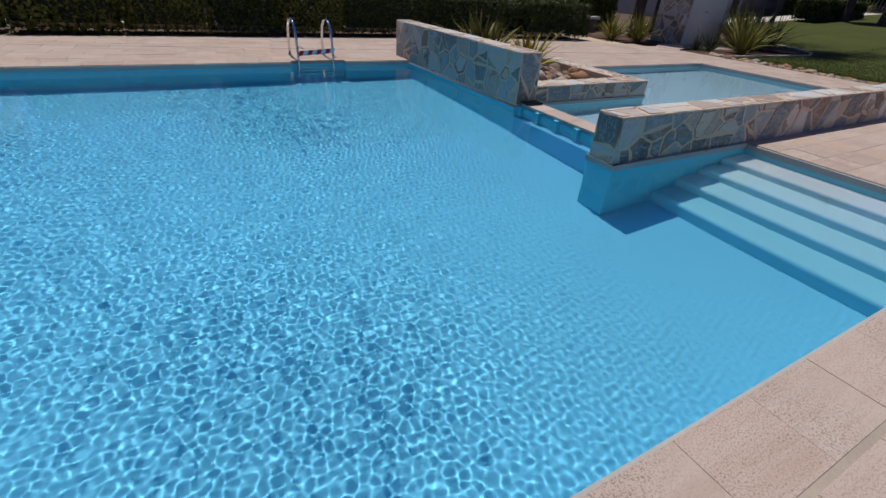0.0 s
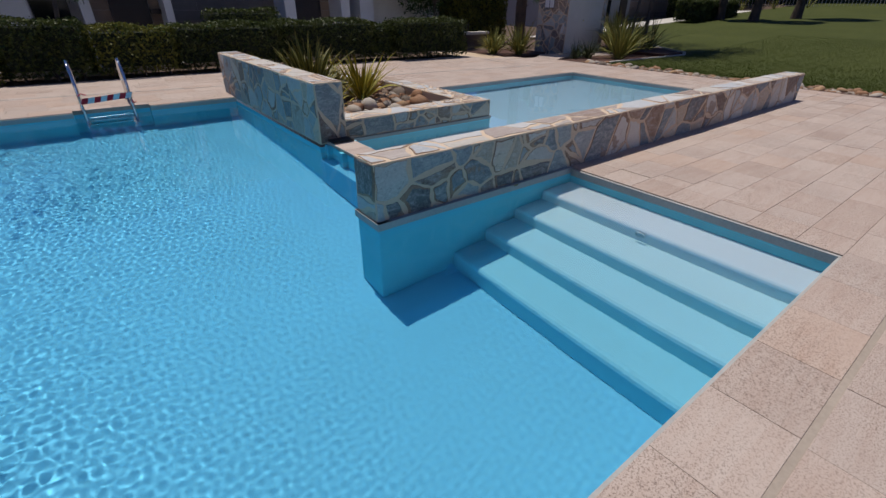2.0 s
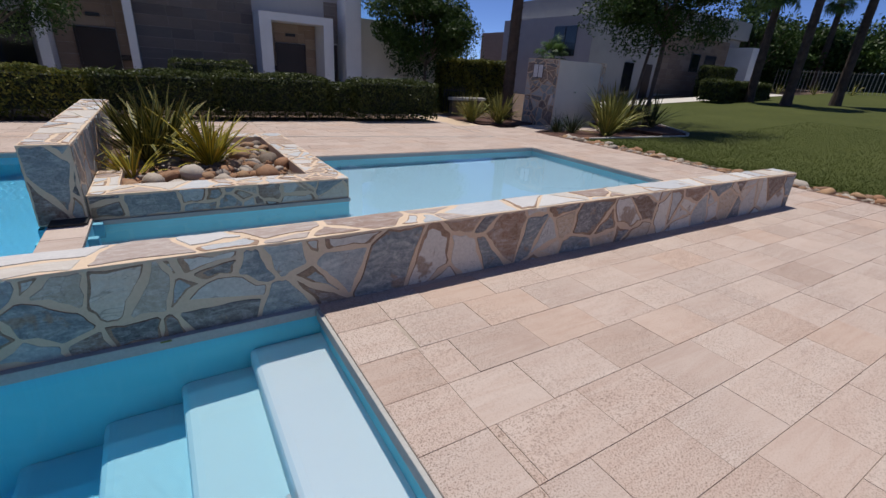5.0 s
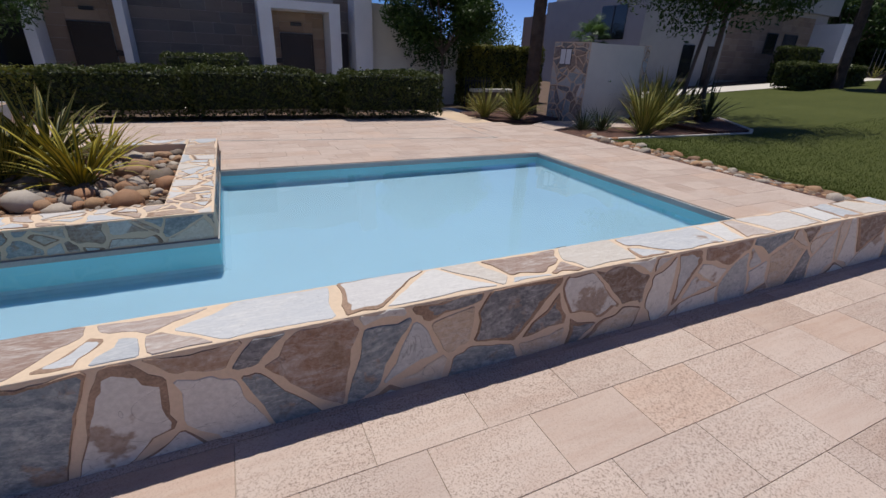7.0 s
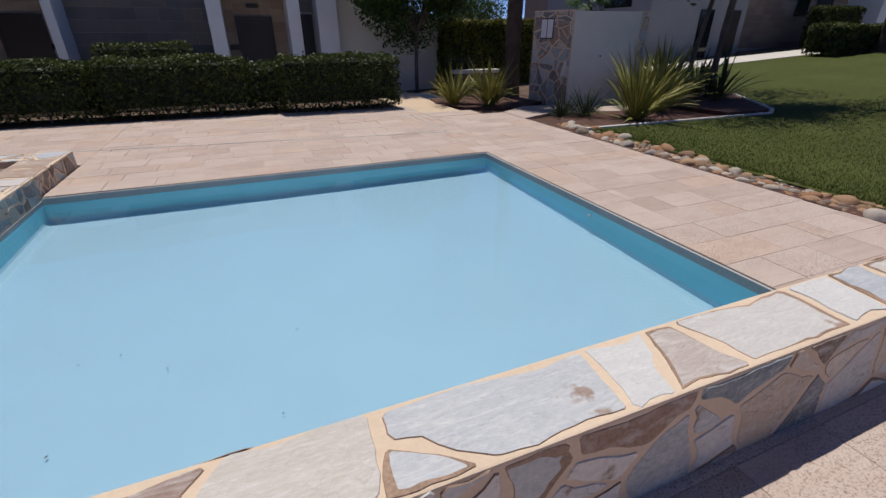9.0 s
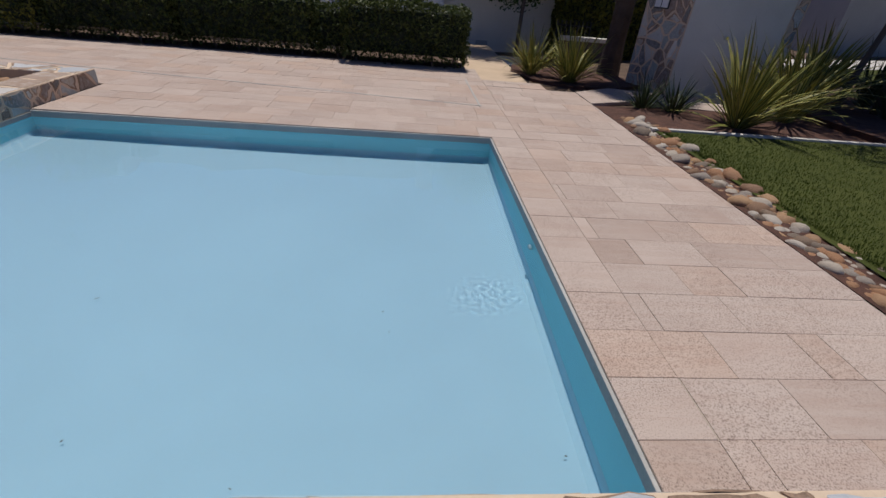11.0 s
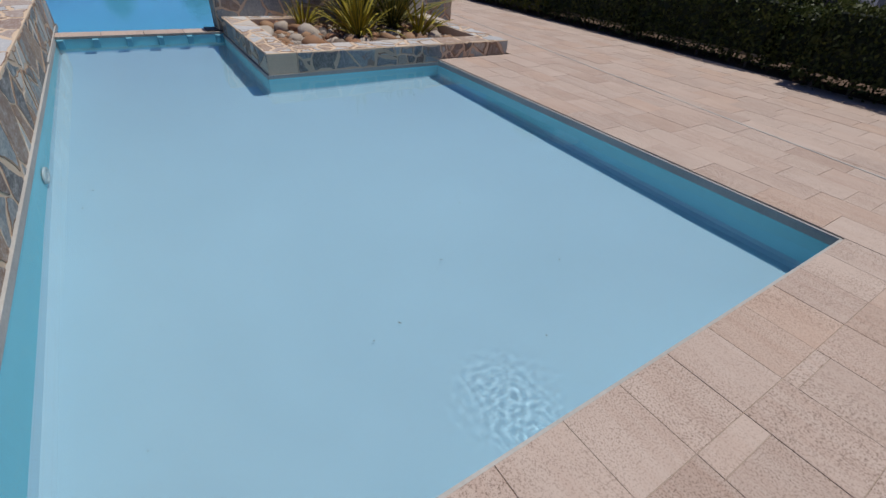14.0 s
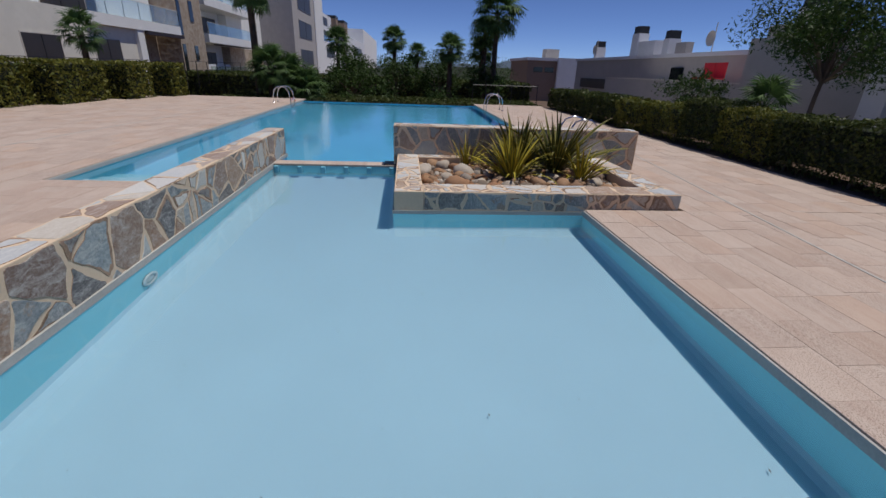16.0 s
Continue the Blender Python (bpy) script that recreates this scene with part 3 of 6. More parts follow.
def lay(top, rects, near, rnd):
    phase = 3.175 if "east" in top.name or top.name == "pavement_north" else 1.77
    joined_v, joined_f, shared, count = [], [], {}, 0
    g = 0.0011
    for x0, x1, y0, y1, mode in rects:
        cells = []
        if mode == "rows":
            k0, k1 = math.floor((y0 - phase) / ROW), math.ceil((y1 - phase) / ROW)
            for k in range(k0, k1):
                ya, yb = max(y0, phase + k * ROW), min(y1, phase + (k + 1) * ROW)
                x = x0 - (k * 0.37 % 1 + rnd.uniform(-0.1, 0.1)) * LONG
                while x < x1:
                    ln = LONG if rnd.random() < 0.9 else LONG * rnd.choice((0.36, 0.7))
                    cells.append((max(x, x0), min(x + ln, x1), ya, yb))
                    x += ln
        elif mode == "edge_x":
            n = max(1, round((x1 - x0) / LONG))
            cells = [(x0 + (x1 - x0) * i / n, x0 + (x1 - x0) * (i + 1) / n, y0, y1) for i in range(n)]
        else:
            k = math.floor((y0 - phase) / ROW)
            y = phase + k * ROW
            while y < y1:
                cells.append((x0, x1, max(y, y0), min(y + ROW, y1)))
                y += ROW
        for a, b, c, d in cells:
            if b - a < 0.03 or d - c < 0.03:
                continue
            a, b, c, d = a + g, b - g, c + g, d - g
            z = rnd.uniform(-0.0012, 0.0012)
            cx, cy = (a + b) / 2, (c + d) / 2
            q = 0.0016
            if near[0] < cx < near[1] and near[2] < cy < near[3] and count < 300:
                count += 1
                key = (round(b - a, 3), round(d - c, 3))
                if key not in shared:
                    hx, hy = (b - a) / 2, (d - c) / 2
                    vs = [(sx * hx, sy * hy, zz) for zz, sx, sy in [(-0.026, *s) for s in ((-1, -1), (1, -1), (1, 1), (-1, 1))] + [(-q, *s) for s in ((-1, -1), (1, -1), (1, 1), (-1, 1))]]
                    vs += [(sx * (hx - q), sy * (hy - q), 0) for sx, sy in ((-1, -1), (1, -1), (1, 1), (-1, 1))]
                    fs = [(j + 4 * l, (j + 1) % 4 + 4 * l, (j + 1) % 4 + 4 * l + 4, j + 4 * l + 4) for l in (0, 1) for j in range(4)] + [(8, 9, 10, 11)]
                    me = bpy.data.meshes.new("slab")
                    me.from_pydata(vs, [], fs)
                    me.materials.append(M_PAVER)
                    shared[key] = me
                ob = new("slab", shared[key])
                ob.location = (cx, cy, z)
                ob.parent = top
            else:
                n = len(joined_v)
                joined_v += [(x, y, zz) for zz in (-0.02,) for x, y in ((a, c), (b, c), (b, d), (a, d))]
                joined_v += [(x, y, z) for x, y in ((a + q, c + q), (b - q, c + q), (b - q, d - q), (a + q, d - q))]
                joined_f += [(n + j, n + (j + 1) % 4, n + (j + 1) % 4 + 4, n + j + 4) for j in range(4)] + [(n + 4, n + 5, n + 6, n + 7)]
    if joined_f:
        me = bpy.data.meshes.new("slabs")
        me.from_pydata(joined_v, [], joined_f)
        me.materials.append(M_PAVER_JOINED)
        part("slabs", me, None, top, kind="stuff")


C = 0.33
D_E, D_N = 12.79, 11.35
paving("pavement_steps", "beige travertine paving beside the entry steps", [
    (STEP_E, STEP_E + C, POOL_S, 2.446, "edge_y"), (STEP_E + C, D_E, POOL_S, 2.446, "rows"),
    (11.30, D_E, 2.43, 2.75, "rows")], (4, 11.5, 0, 3))
paving("pavement_south", "beige travertine paving along the long side of the pool", [
    (-2.0, D_E, POOL_S - C, POOL_S, "edge_x"), (-2.0, D_E, -4.0, POOL_S - C, "rows")], (0.6, 8.5, -1.35, 0.3))
paving("pavement_far_south", "wide sunlit beige travertine terrace", [
    (-10.9, -2.0, POOL_S - C, POOL_S, "edge_x"), (-10.9, -2.0, -6.8, POOL_S - C, "rows"), (-2.0, D_E, -6.8, -4.0, "rows")], (0, 0, 0, 0))
paving("pavement_east", "beige travertine paving at the end of the children's pool", [
    (KID_E, KID_E + C, 2.75, KID_N, "edge_y"), (KID_E + C, D_E, 2.75, KID_N, "rows")], (10.8, 12.8, 2.7, 7))
paving("pavement_north", "beige travertine paving between the children's pool and the hedge", [
    (PLANT_E + 0.02, KID_E + C, KID_N, KID_N + C, "edge_x"), (KID_E + C, D_E, KID_N, 8.88, "rows"),
    (PLANT_E + 0.02, KID_E + C, KID_N + C, D_N, "rows"), (KID_E + C, D_E, 8.88, 9.8, "rows"), (KID_E + C, 12.3, 9.8, 10.3, "rows")], (7.2, 12.8, 6.9, 9.6))
paving("pavement_north_west", "beige travertine paving behind the pool ladder", [
    (-10.9, 1.25, POOL_N, POOL_N + C, "edge_x"), (2.2, PLANT_E + 0.02, POOL_N + 0.12, POOL_N + C, "edge_x"), (1.25, 2.2, POOL_N + 0.12, POOL_N + C, "edge_x"), (2.2, 3.44, POOL_N, POOL_N + 0.12, "edge_x"),
    (-10.9, PLANT_E + 0.02, POOL_N + C, D_N, "rows")], (0, 6.2, 8, 10.2))
structure("path_to_villas", box_bm(11.0, 12.1, 10.3, 15.5, -0.12, -0.012), M_SAND, label="sandy path leading between the hedges")
bm = bmesh.new()
poly_prism(bm, [(12.80, 9.0), (13.6, 9.35), (15.4, 8.95), (16.6, 9.3), (16.3, 10.05), (14.4, 10.2), (13.6, 10.35), (12.80, 9.8)], -0.05, 0.002)
structure("shower_pad", bm, M_PAVER, label="beige stone pad in front of the shower wall")
# slot drains
for nm, (xa, ya), (xb, yb) in (("slot_drain", (-6.0, 10.6), (11.0, 8.37)), ("slot_drain_short", (10.97, 8.4), (10.95, 10.2)), ("slot_drain_south", (-9.5, -1.2), (4.5, -2.15))):
    d = Vector((xb - xa, yb - ya, 0))
    n = Vector((-d.y, d.x, 0)).normalized() * 0.012
    bm = bmesh.new()
    a, b = Vector((xa, ya, 0)), Vector((xb, yb, 0))
    poly_prism(bm, [(a - n)[:2], (b - n)[:2], (b + n)[:2], (a + n)[:2]], -0.02, 0.0035)
    structure(nm, bm, M_LEDGE)


# ---- water ----
def water_sheet(name, outline, mat):
    bm = bmesh.new()
    f = bm.faces.new([bm.verts.new((*p, WATER)) for p in outline])
    bmesh.ops.triangulate(bm, faces=[f])
    ob = structure(name, bm, mat, label="clear pool water")
    ob.visible_shadow = False
    return ob


M_WATER = water_mat("pool_water", 30, 0.15, 0.004)
M_WATER_KID = water_mat("still_water", 9, 0.05, 0.004)


def ripples(x, y):
    """Height of the wind ripples, calm near the steps and stronger towards the far end."""
    rg = np.random.default_rng(12)
    h = np.zeros_like(x)
    wx, wy = x + 0.05 * np.sin(2.1 * y + 0.7 * x), y + 0.05 * np.sin(1.7 * x - y)
    for k in range(26):
        lam = rg.uniform(0.038, 0.080)
        a = rg.normal(0.9, 0.85)
        h += 0.00110 * lam * np.sin(2 * np.pi / lam * (wx * np.cos(a) + wy * np.sin(a)) + rg.uniform(0, 6.28)) * (1 + 0.4 * np.sin(wx * rg.uniform(0.5, 1.5) + wy))
    amp = np.clip((2.2 - x + 0.28 * y + 0.25 * np.sin(0.9 * y)) / 2.3, 0.14, 1.0) * np.clip(0.82 + 0.05 * y, 0.84, 1.08) * (0.88 + 0.22 * np.sin(1.3 * x + 0.8 * y) * np.sin(0.9 * y - 0.7 * x))
    return h * amp


def rippled_water(name, x0, x1, y0, y1, step, mat, kid=False):
    xs_, ys_ = np.arange(x0, x1 + step / 2, step), np.arange(y0, y1 + step / 2, step)
    X, Y = np.meshgrid(xs_, ys_)
    Z = ripples(X, Y)
    if kid:
        Z = 0.00022 * (np.sin(9 * X + 4 * Y + 2 * np.sin(3 * Y)) + np.sin(13 * Y - 5 * X + np.sin(4 * X)))
        rr = np.hypot(X - 10.74, (Y - 4.70) * 1.05)
        wd = 0.016 * np.sin(31 * X + 17 * Y) + 0.012 * np.sin(43 * Y - 22 * X)
        ra = np.hypot(X - 10.74, (Y - 4.68) * 1.05) + wd
        rb = np.hypot(X - 10.58, Y - 4.70) + wd
        rc = np.hypot(X - 10.43, Y - 4.66) - wd
        Z = Z + 0.00038 * np.sin(2 * np.pi * ra / 0.038) * np.clip((0.26 - ra) / 0.2, 0, 1) + 0.00030 * np.sin(2 * np.pi * rb / 0.044) * np.clip((0.24 - rb) / 0.2, 0, 1) + 0.00024 * np.sin(2 * np.pi * rc / 0.040) * np.clip((0.24 - rc) / 0.2, 0, 1)
        for k in range(8):
            a, lam = 0.8 * k, 0.045 + 0.006 * k
            Z = Z + 0.00006 * np.sin(2 * np.pi / lam * (X * np.cos(a) + Y * np.sin(a)) + k) * np.clip((0.42 - np.hypot(X - 10.56, Y - 4.69)) / 0.35, 0, 1)
    v = np.stack([X, Y, WATER + Z], -1).reshape(-1, 3)
    nx, ny = len(xs_), len(ys_)
    idx = np.arange(nx * ny).reshape(ny, nx)
    q = np.stack([idx[:-1, :-1], idx[:-1, 1:], idx[1:, 1:], idx[1:, :-1]], -1).reshape(-1, 4)
    mid = v[q[:, 0]]
    if kid:
        q = q[~((mid[:, 0] < PLANT_E - 0.03) & (mid[:, 1] > PLANT_S))]
    else:
        q = q[~((mid[:, 0] > 3.565) & (mid[:, 1] > 2.43) | (mid[:, 0] > 3.46) & (mid[:, 1] > 4.67))]
    me = bpy.data.meshes.new(name)
    me.vertices.add(len(v)), me.vertices.foreach_set("co", v.ravel())
    me.loops.add(q.size), me.loops.foreach_set("vertex_index", q.ravel().astype(np.int32))
    me.polygons.add(len(q)), me.polygons.foreach_set("loop_start", np.arange(0, q.size, 4))
    me.polygons.foreach_set("use_smooth", np.ones(len(q), bool))
    me.materials.append(mat)
    me.update(calc_edges=True)
    ob = tagged(new(name, me), "clear rippled pool water", kind="structure")
    return ob


CAUSTICS = True
pool_water = rippled_water("water_pool", -4.0, 5.12, POOL_S - 0.02, 8.22, 0.0112, M_WATER)
if CAUSTICS:
    sun.data.cycles.is_caustics_light = True
    pool_water.cycles.is_caustics_caster = True
    for ob in bpy.data.objects:
        if ob.type == "MESH" and ob.name.split(".")[0] in ("pool_basin", "pool_pier", "tread", "weir_ledge", "weir_wall", "block", "waterline_ledge_low"):
            ob.cycles.is_caustics_receiver = True
else:
    pool_water.visible_shadow = False
far_water = rippled_water("water_pool_far", POOL_W - 0.06, -4.0, POOL_S - 0.02, 8.22, 0.05, water_mat("pool_water_far", 12, 0.4, 0.010))
if CAUSTICS:
    far_water.cycles.is_caustics_caster = True
else:
    far_water.visible_shadow = False
kid_water = rippled_water("water_childrens_pool", 3.79, KID_E + 0.02, 2.73, KID_N + 0.02, 0.0135, M_WATER_KID, kid=True)
if CAUSTICS:
    kid_water.cycles.is_caustics_caster = True
    bpy.data.objects["childrens_pool_basin"].cycles.is_caustics_receiver = True
else:
    kid_water.visible_shadow = False

# ---- stone-clad walls: mortar cores now, their stones at the end ----
crazy_jobs = []


def clad_wall(name, label, x0, x1, y0, y1, z0, z1, faces, size=0.2):
    ob = new(name, mesh_from(box_bm(x0, x1, y0, y1, z0, z1, bevel=0.008), name, M_MORTAR))
    tagged(ob, label, kind="structure")
    w, d, h = x1 - x0, y1 - y0, z1 - z0
    spec = {"s": (frame_of((x0, y0, z0), (1, 0, 0), (0, 0, 1)), w, h), "n": (frame_of((x1, y1, z0), (-1, 0, 0), (0, 0, 1)), w, h),
            "w": (frame_of((x0, y1, z0), (0, -1, 0), (0, 0, 1)), d, h), "e": (frame_of((x1, y0, z0), (0, 1, 0), (0, 0, 1)), d, h),
            "t": (frame_of((x0, y0, z1), (1, 0, 0), (0, 1, 0)), w, d)}
    for f in faces:
        crazy_jobs.append((ob, *spec[f], size * (1.15 if f == "t" else 1.0)))
    return ob


clad_wall("wall_low", "low garden wall clad in crazy-paved quartzite beside the steps", 2.912, 11.28, 2.442, 2.733, -0.05, 0.434, "snwet", 0.265)
clad_wall("wall_tall", "taller wall clad in crazy-paved quartzite at the edge of the pool", 3.457, 3.79, 4.662, 8.71, -0.03, 0.635, "swet", 0.26)
clad_wall("planter_rim_south", "low planter rim clad in crazy-paved quartzite", 3.80, 6.135, 4.722, 5.05, -0.035, 0.19, "st", 0.19)
clad_wall("planter_rim_east", "low planter rim clad in crazy-paved quartzite", 5.76, 6.133, 5.052, 8.14, -0.035, 0.188, "et", 0.19)
clad_wall("planter_rim_north", "low planter rim clad in crazy-paved quartzite", 3.80, 5.758, 7.80, 8.14, -0.035, 0.189, "nt", 0.19)
clad_wall("planter_rim_west", "low planter rim clad in crazy-paved quartzite", 3.80, 4.02, 5.052, 5.75, -0.035, 0.187, "t", 0.16)
structure("planter_soil", box_bm(3.80, 5.758, 5.052, 7.80, -0.03, 0.06), M_SOIL)

# shower wall
SH_L, SH_M, SH_R = Vector((14.3, 11.25)), Vector((14.62, 10.25)), Vector((16.45, 10.15))


def slanted_wall(name, label, a, b, back, z0, z1, mat):
    d = (b - a).normalized()
    n = Vector((-d.y, d.x)) * back
    bm = bmesh.new()
    poly_prism(bm, [a, b, b + n, a + n], z0, z1)
    ob = structure(name, bm, mat, label=label)
    return ob, d


sh1, d1 = slanted_wall("shower_wall_pier", "pier clad in crazy-paved quartzite by the shower", SH_L, SH_M, 0.35, -0.3, 1.87, M_MORTAR)
sh2, d2 = slanted_wall("shower_wall", "cream rendered shower wall", SH_M + Vector((0.02, 0.0)), SH_R - Vector((0.12, 0)), 0.25, -0.3, 1.85, M_CREAM)
sh3, d3 = slanted_wall("shower_wall_end", "end of the shower wall clad in crazy-paved quartzite", SH_R - Vector((0.115, 0)), SH_R + Vector((0.1, 0.0)), 0.3, -0.3, 1.86, M_MORTAR)
crazy_jobs.append((sh1, frame_of((*SH_L, -0.1), (*d1, 0), (0, 0, 1)), (SH_M - SH_L).length, 1.96, 0.24))
crazy_jobs.append((sh3, frame_of((*(SH_R - Vector((0.115, 0))), -0.1), (*d3, 0), (0, 0, 1)), 0.21, 1.95, 0.17))


# ---- plants: makers ----
def quads_mesh(name, centres, us, vs, mat, bend=0.0):
    """One mesh of many small leaves: each a lozenge of two triangles, half-widths us and half-lengths vs."""
    n = len(centres)
    pts = np.empty((n, 4, 3))
    nrm = np.cross(us, vs)
    nrm /= np.linalg.norm(nrm, axis=1, keepdims=True) + 1e-9
    lv = np.linalg.norm(vs, axis=1, keepdims=True)
    pts[:, 0], pts[:, 1], pts[:, 2], pts[:, 3] = centres - vs, centres + us + nrm * lv * bend, centres + vs, centres - us + nrm * lv * bend
    me = bpy.data.meshes.new(name)
    me.vertices.add(4 * n)
    me.vertices.foreach_set("co", pts.ravel())
    me.loops.add(4 * n)
    me.loops.foreach_set("vertex_index", np.arange(4 * n))
    me.polygons.add(n)
    me.polygons.foreach_set("loop_start", np.arange(0, 4 * n, 4))
    me.materials.append(mat)
    me.update(calc_edges=True)
    me.validate()
    return me


def random_leaves(rng, centres, size, up=0.3, out=None, mat=None, name="foliage", bend=0.35, slim=0.5):
    n = len(centres)
    d = rng.normal(size=(n, 3))
    if out is not None:
        d += 0.9 * out
    d[:, 2] += up
    d /= np.linalg.norm(d, axis=1, keepdims=True)
    t = rng.normal(size=(n, 3))
    u = np.cross(d, t)
    u /= np.linalg.norm(u, axis=1, keepdims=True)
    v = np.cross(d, u)
    s = size * rng.uniform(0.6, 1.35, (n, 1))
    return quads_mesh(name, centres, u * s * slim, v * s, mat, bend)


def wobble(p, k=1.0):
    return (np.sin(p[:, 0] * 2.3 * k + p[:, 2] * 3.1) + np.sin(p[:, 1] * 3.7 * k + p[:, 0] * 1.1) + np.sin(p[:, 2] * 5.3 * k + p[:, 0] * 4.9 + p[:, 1] * 2.0)) / 3


def hedge(x0, x1, y0, y1, z0, z1, seed, label, group="clipped hedge", leaf=0.034, dens=900, mat=None, gap=0.19, stems=True, sides="swnet"):
    rng = np.random.default_rng(seed)
    cx, cy = (x0 + x1) / 2, (y0 + y1) / 2
    top = empty("hedge", cx, cy, z0, label, "hedge", group)
    L, D, H = x1 - x0, y1 - y0, z1 - z0 - gap
    P, O = [], []
    for f in sides:
        a, b, o = {"s": (L, H, (0, -1, 0)), "n": (L, H, (0, 1, 0)), "w": (D, H, (-1, 0, 0)), "e": (D, H, (1, 0, 0)), "t": (L, D, (0, 0, 1))}[f]
        n = int(a * b * dens)
        p, q = rng.uniform(-0.5, 0.5, n) * a, rng.uniform(0, 1, n)
        if f in "sn":
            c = np.stack([p, np.full(n, (-D if f == "s" else D) / 2), gap + q * H], 1)
        elif f in "we":
            c = np.stack([np.full(n, (-L if f == "w" else L) / 2), p, gap + q * H], 1)
        else:
            c = np.stack([p, (q - 0.5) * D, np.full(n, gap + H)], 1)
        o = np.tile(np.array(o, float), (n, 1))
        w = c + [cx, cy, 0]
        c += o * (0.07 * wobble(w) + 0.05 * wobble(w, 3.1) - rng.exponential(0.035, n) + 0.03)[:, None]
        P.append(c), O.append(o)
    # ragged shoots along the top and foot
    n = int(L * 60)
    c = np.stack([rng.uniform(-L / 2, L / 2, n), rng.uniform(-D / 2, D / 2, n), gap + H + np.abs(rng.normal(0, 0.035, n))], 1)
    P.append(c), O.append(np.tile([0, 0, 1.0], (n, 1)))
    n = int(L * 70)
    c = np.stack([rng.uniform(-L / 2, L / 2, n), rng.uniform(-D / 2, -D / 4, n), gap + 0.05 - np.abs(rng.normal(0, 0.08, n)).clip(0, gap * 0.9)], 1)
    P.append(c), O.append(np.tile([0, -0.5, 0.0], (n, 1)))
    me = random_leaves(rng, np.concatenate(P), leaf, 0.25, np.concatenate(O), mat or M_HEDGE)
    part("foliage", me, None, top)
    # dark box behind the leaves, coloured as the shade inside the hedge
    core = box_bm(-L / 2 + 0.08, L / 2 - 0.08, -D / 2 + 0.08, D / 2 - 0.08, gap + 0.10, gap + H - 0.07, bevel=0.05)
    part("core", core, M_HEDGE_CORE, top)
    if stems:
        for k in range(max(1, int(L / 0.42))):
            x = -L / 2 + (k + 0.5) * L / max(1, int(L / 0.42)) + rng.uniform(-0.08, 0.08)
            y = -D / 2 + 0.12 + rng.uniform(0, 0.15)
            bm = bmesh.new()
            tube(bm, [(x, y, -0.04), (x + rng.uniform(-0.04, 0.04), y, gap * 1.1), (x + rng.uniform(-0.12, 0.12), y - 0.03, gap + 0.3)], [0.026, 0.022, 0.014], 5)
            part("stem", bm, M_BARK, top)
    return top


def flax_blade(length, width, lean, droop, rnd, seg=7):
    """A sword-shaped leaf that folds along its middle, with UVs across and along."""
    bm = bmesh.new()
    uv = bm.loops.layers.uv.new("UVMap")
    rows = []
    x = z = 0.0
    ang = lean
    for i in range(seg + 1):
        t = i / seg
        w = width * (0.55 + 0.9 * t if t < 0.4 else 0.91 * (1 - ((t - 0.4) / 0.6) ** 1.8) + 0.01) * 0.5
        twist = 0.25 * t
        rows.append([(bm.verts.new((x + w * 0.25 * abs(s), s * w * math.cos(twist), z + s * w * math.sin(twist) + (0.22 * w if s else 0))), (s + 1) / 2, t) for s in (-1, 0, 1)])
        step = length / seg
        x += math.sin(ang) * step
        z += math.cos(ang) * step
        ang += droop * (0.3 + 1.5 * t) / seg
    for a, b in zip(rows, rows[1:]):
        for k in (0, 1):
            f = bm.faces.new((a[k][0], a[k + 1][0], b[k + 1][0], b[k][0]))
            for lp, src in zip(f.loops, (a[k], a[k + 1], b[k + 1], b[k])):
                lp[uv].uv = src[1:]
    return bm


_blades = {}


def flax(x, y, z, height, count, mat, label, seed, spread=0.75, group="flax plants", droop=1.1, width=0.038):
    rnd = random.Random(seed)
    top = empty("flax_plant", x, y, z, label, "flax plant", group)
    key = (mat.name, round(droop, 1), round(spread, 1))
    if key not in _blades:
        rb = random.Random(len(_blades) + 3)
        _blades[key] = []
        for i in range(9):
            a = i / 8
            _blades[key].append(mesh_from(flax_blade(rb.uniform(0.85, 1.1), width * 1.0, 0.06 + a * spread * 0.75, droop * (0.15 + a * rb.uniform(0.6, 1.3)), rb), "leaf", mat, True))
    for i in range(count):
        me = _blades[key][min(8, int(9 * (i / count) ** 0.9))]
        ob = new("leaf", me)
        ob.parent = top
        s = height * rnd.uniform(0.62, 1.08)
        r = rnd.uniform(0, 0.07)
        a = rnd.uniform(0, 2 * math.pi)
        ob.matrix_basis = Matrix.Translation((r * math.cos(a), r * math.sin(a), -0.02)) @ Euler((rnd.gauss(0, 0.2), rnd.gauss(0.06, 0.16), a)).to_matrix().to_4x4() @ Matrix.Diagonal((s, s * rnd.uniform(0.8, 1.2), s, 1))
    return top


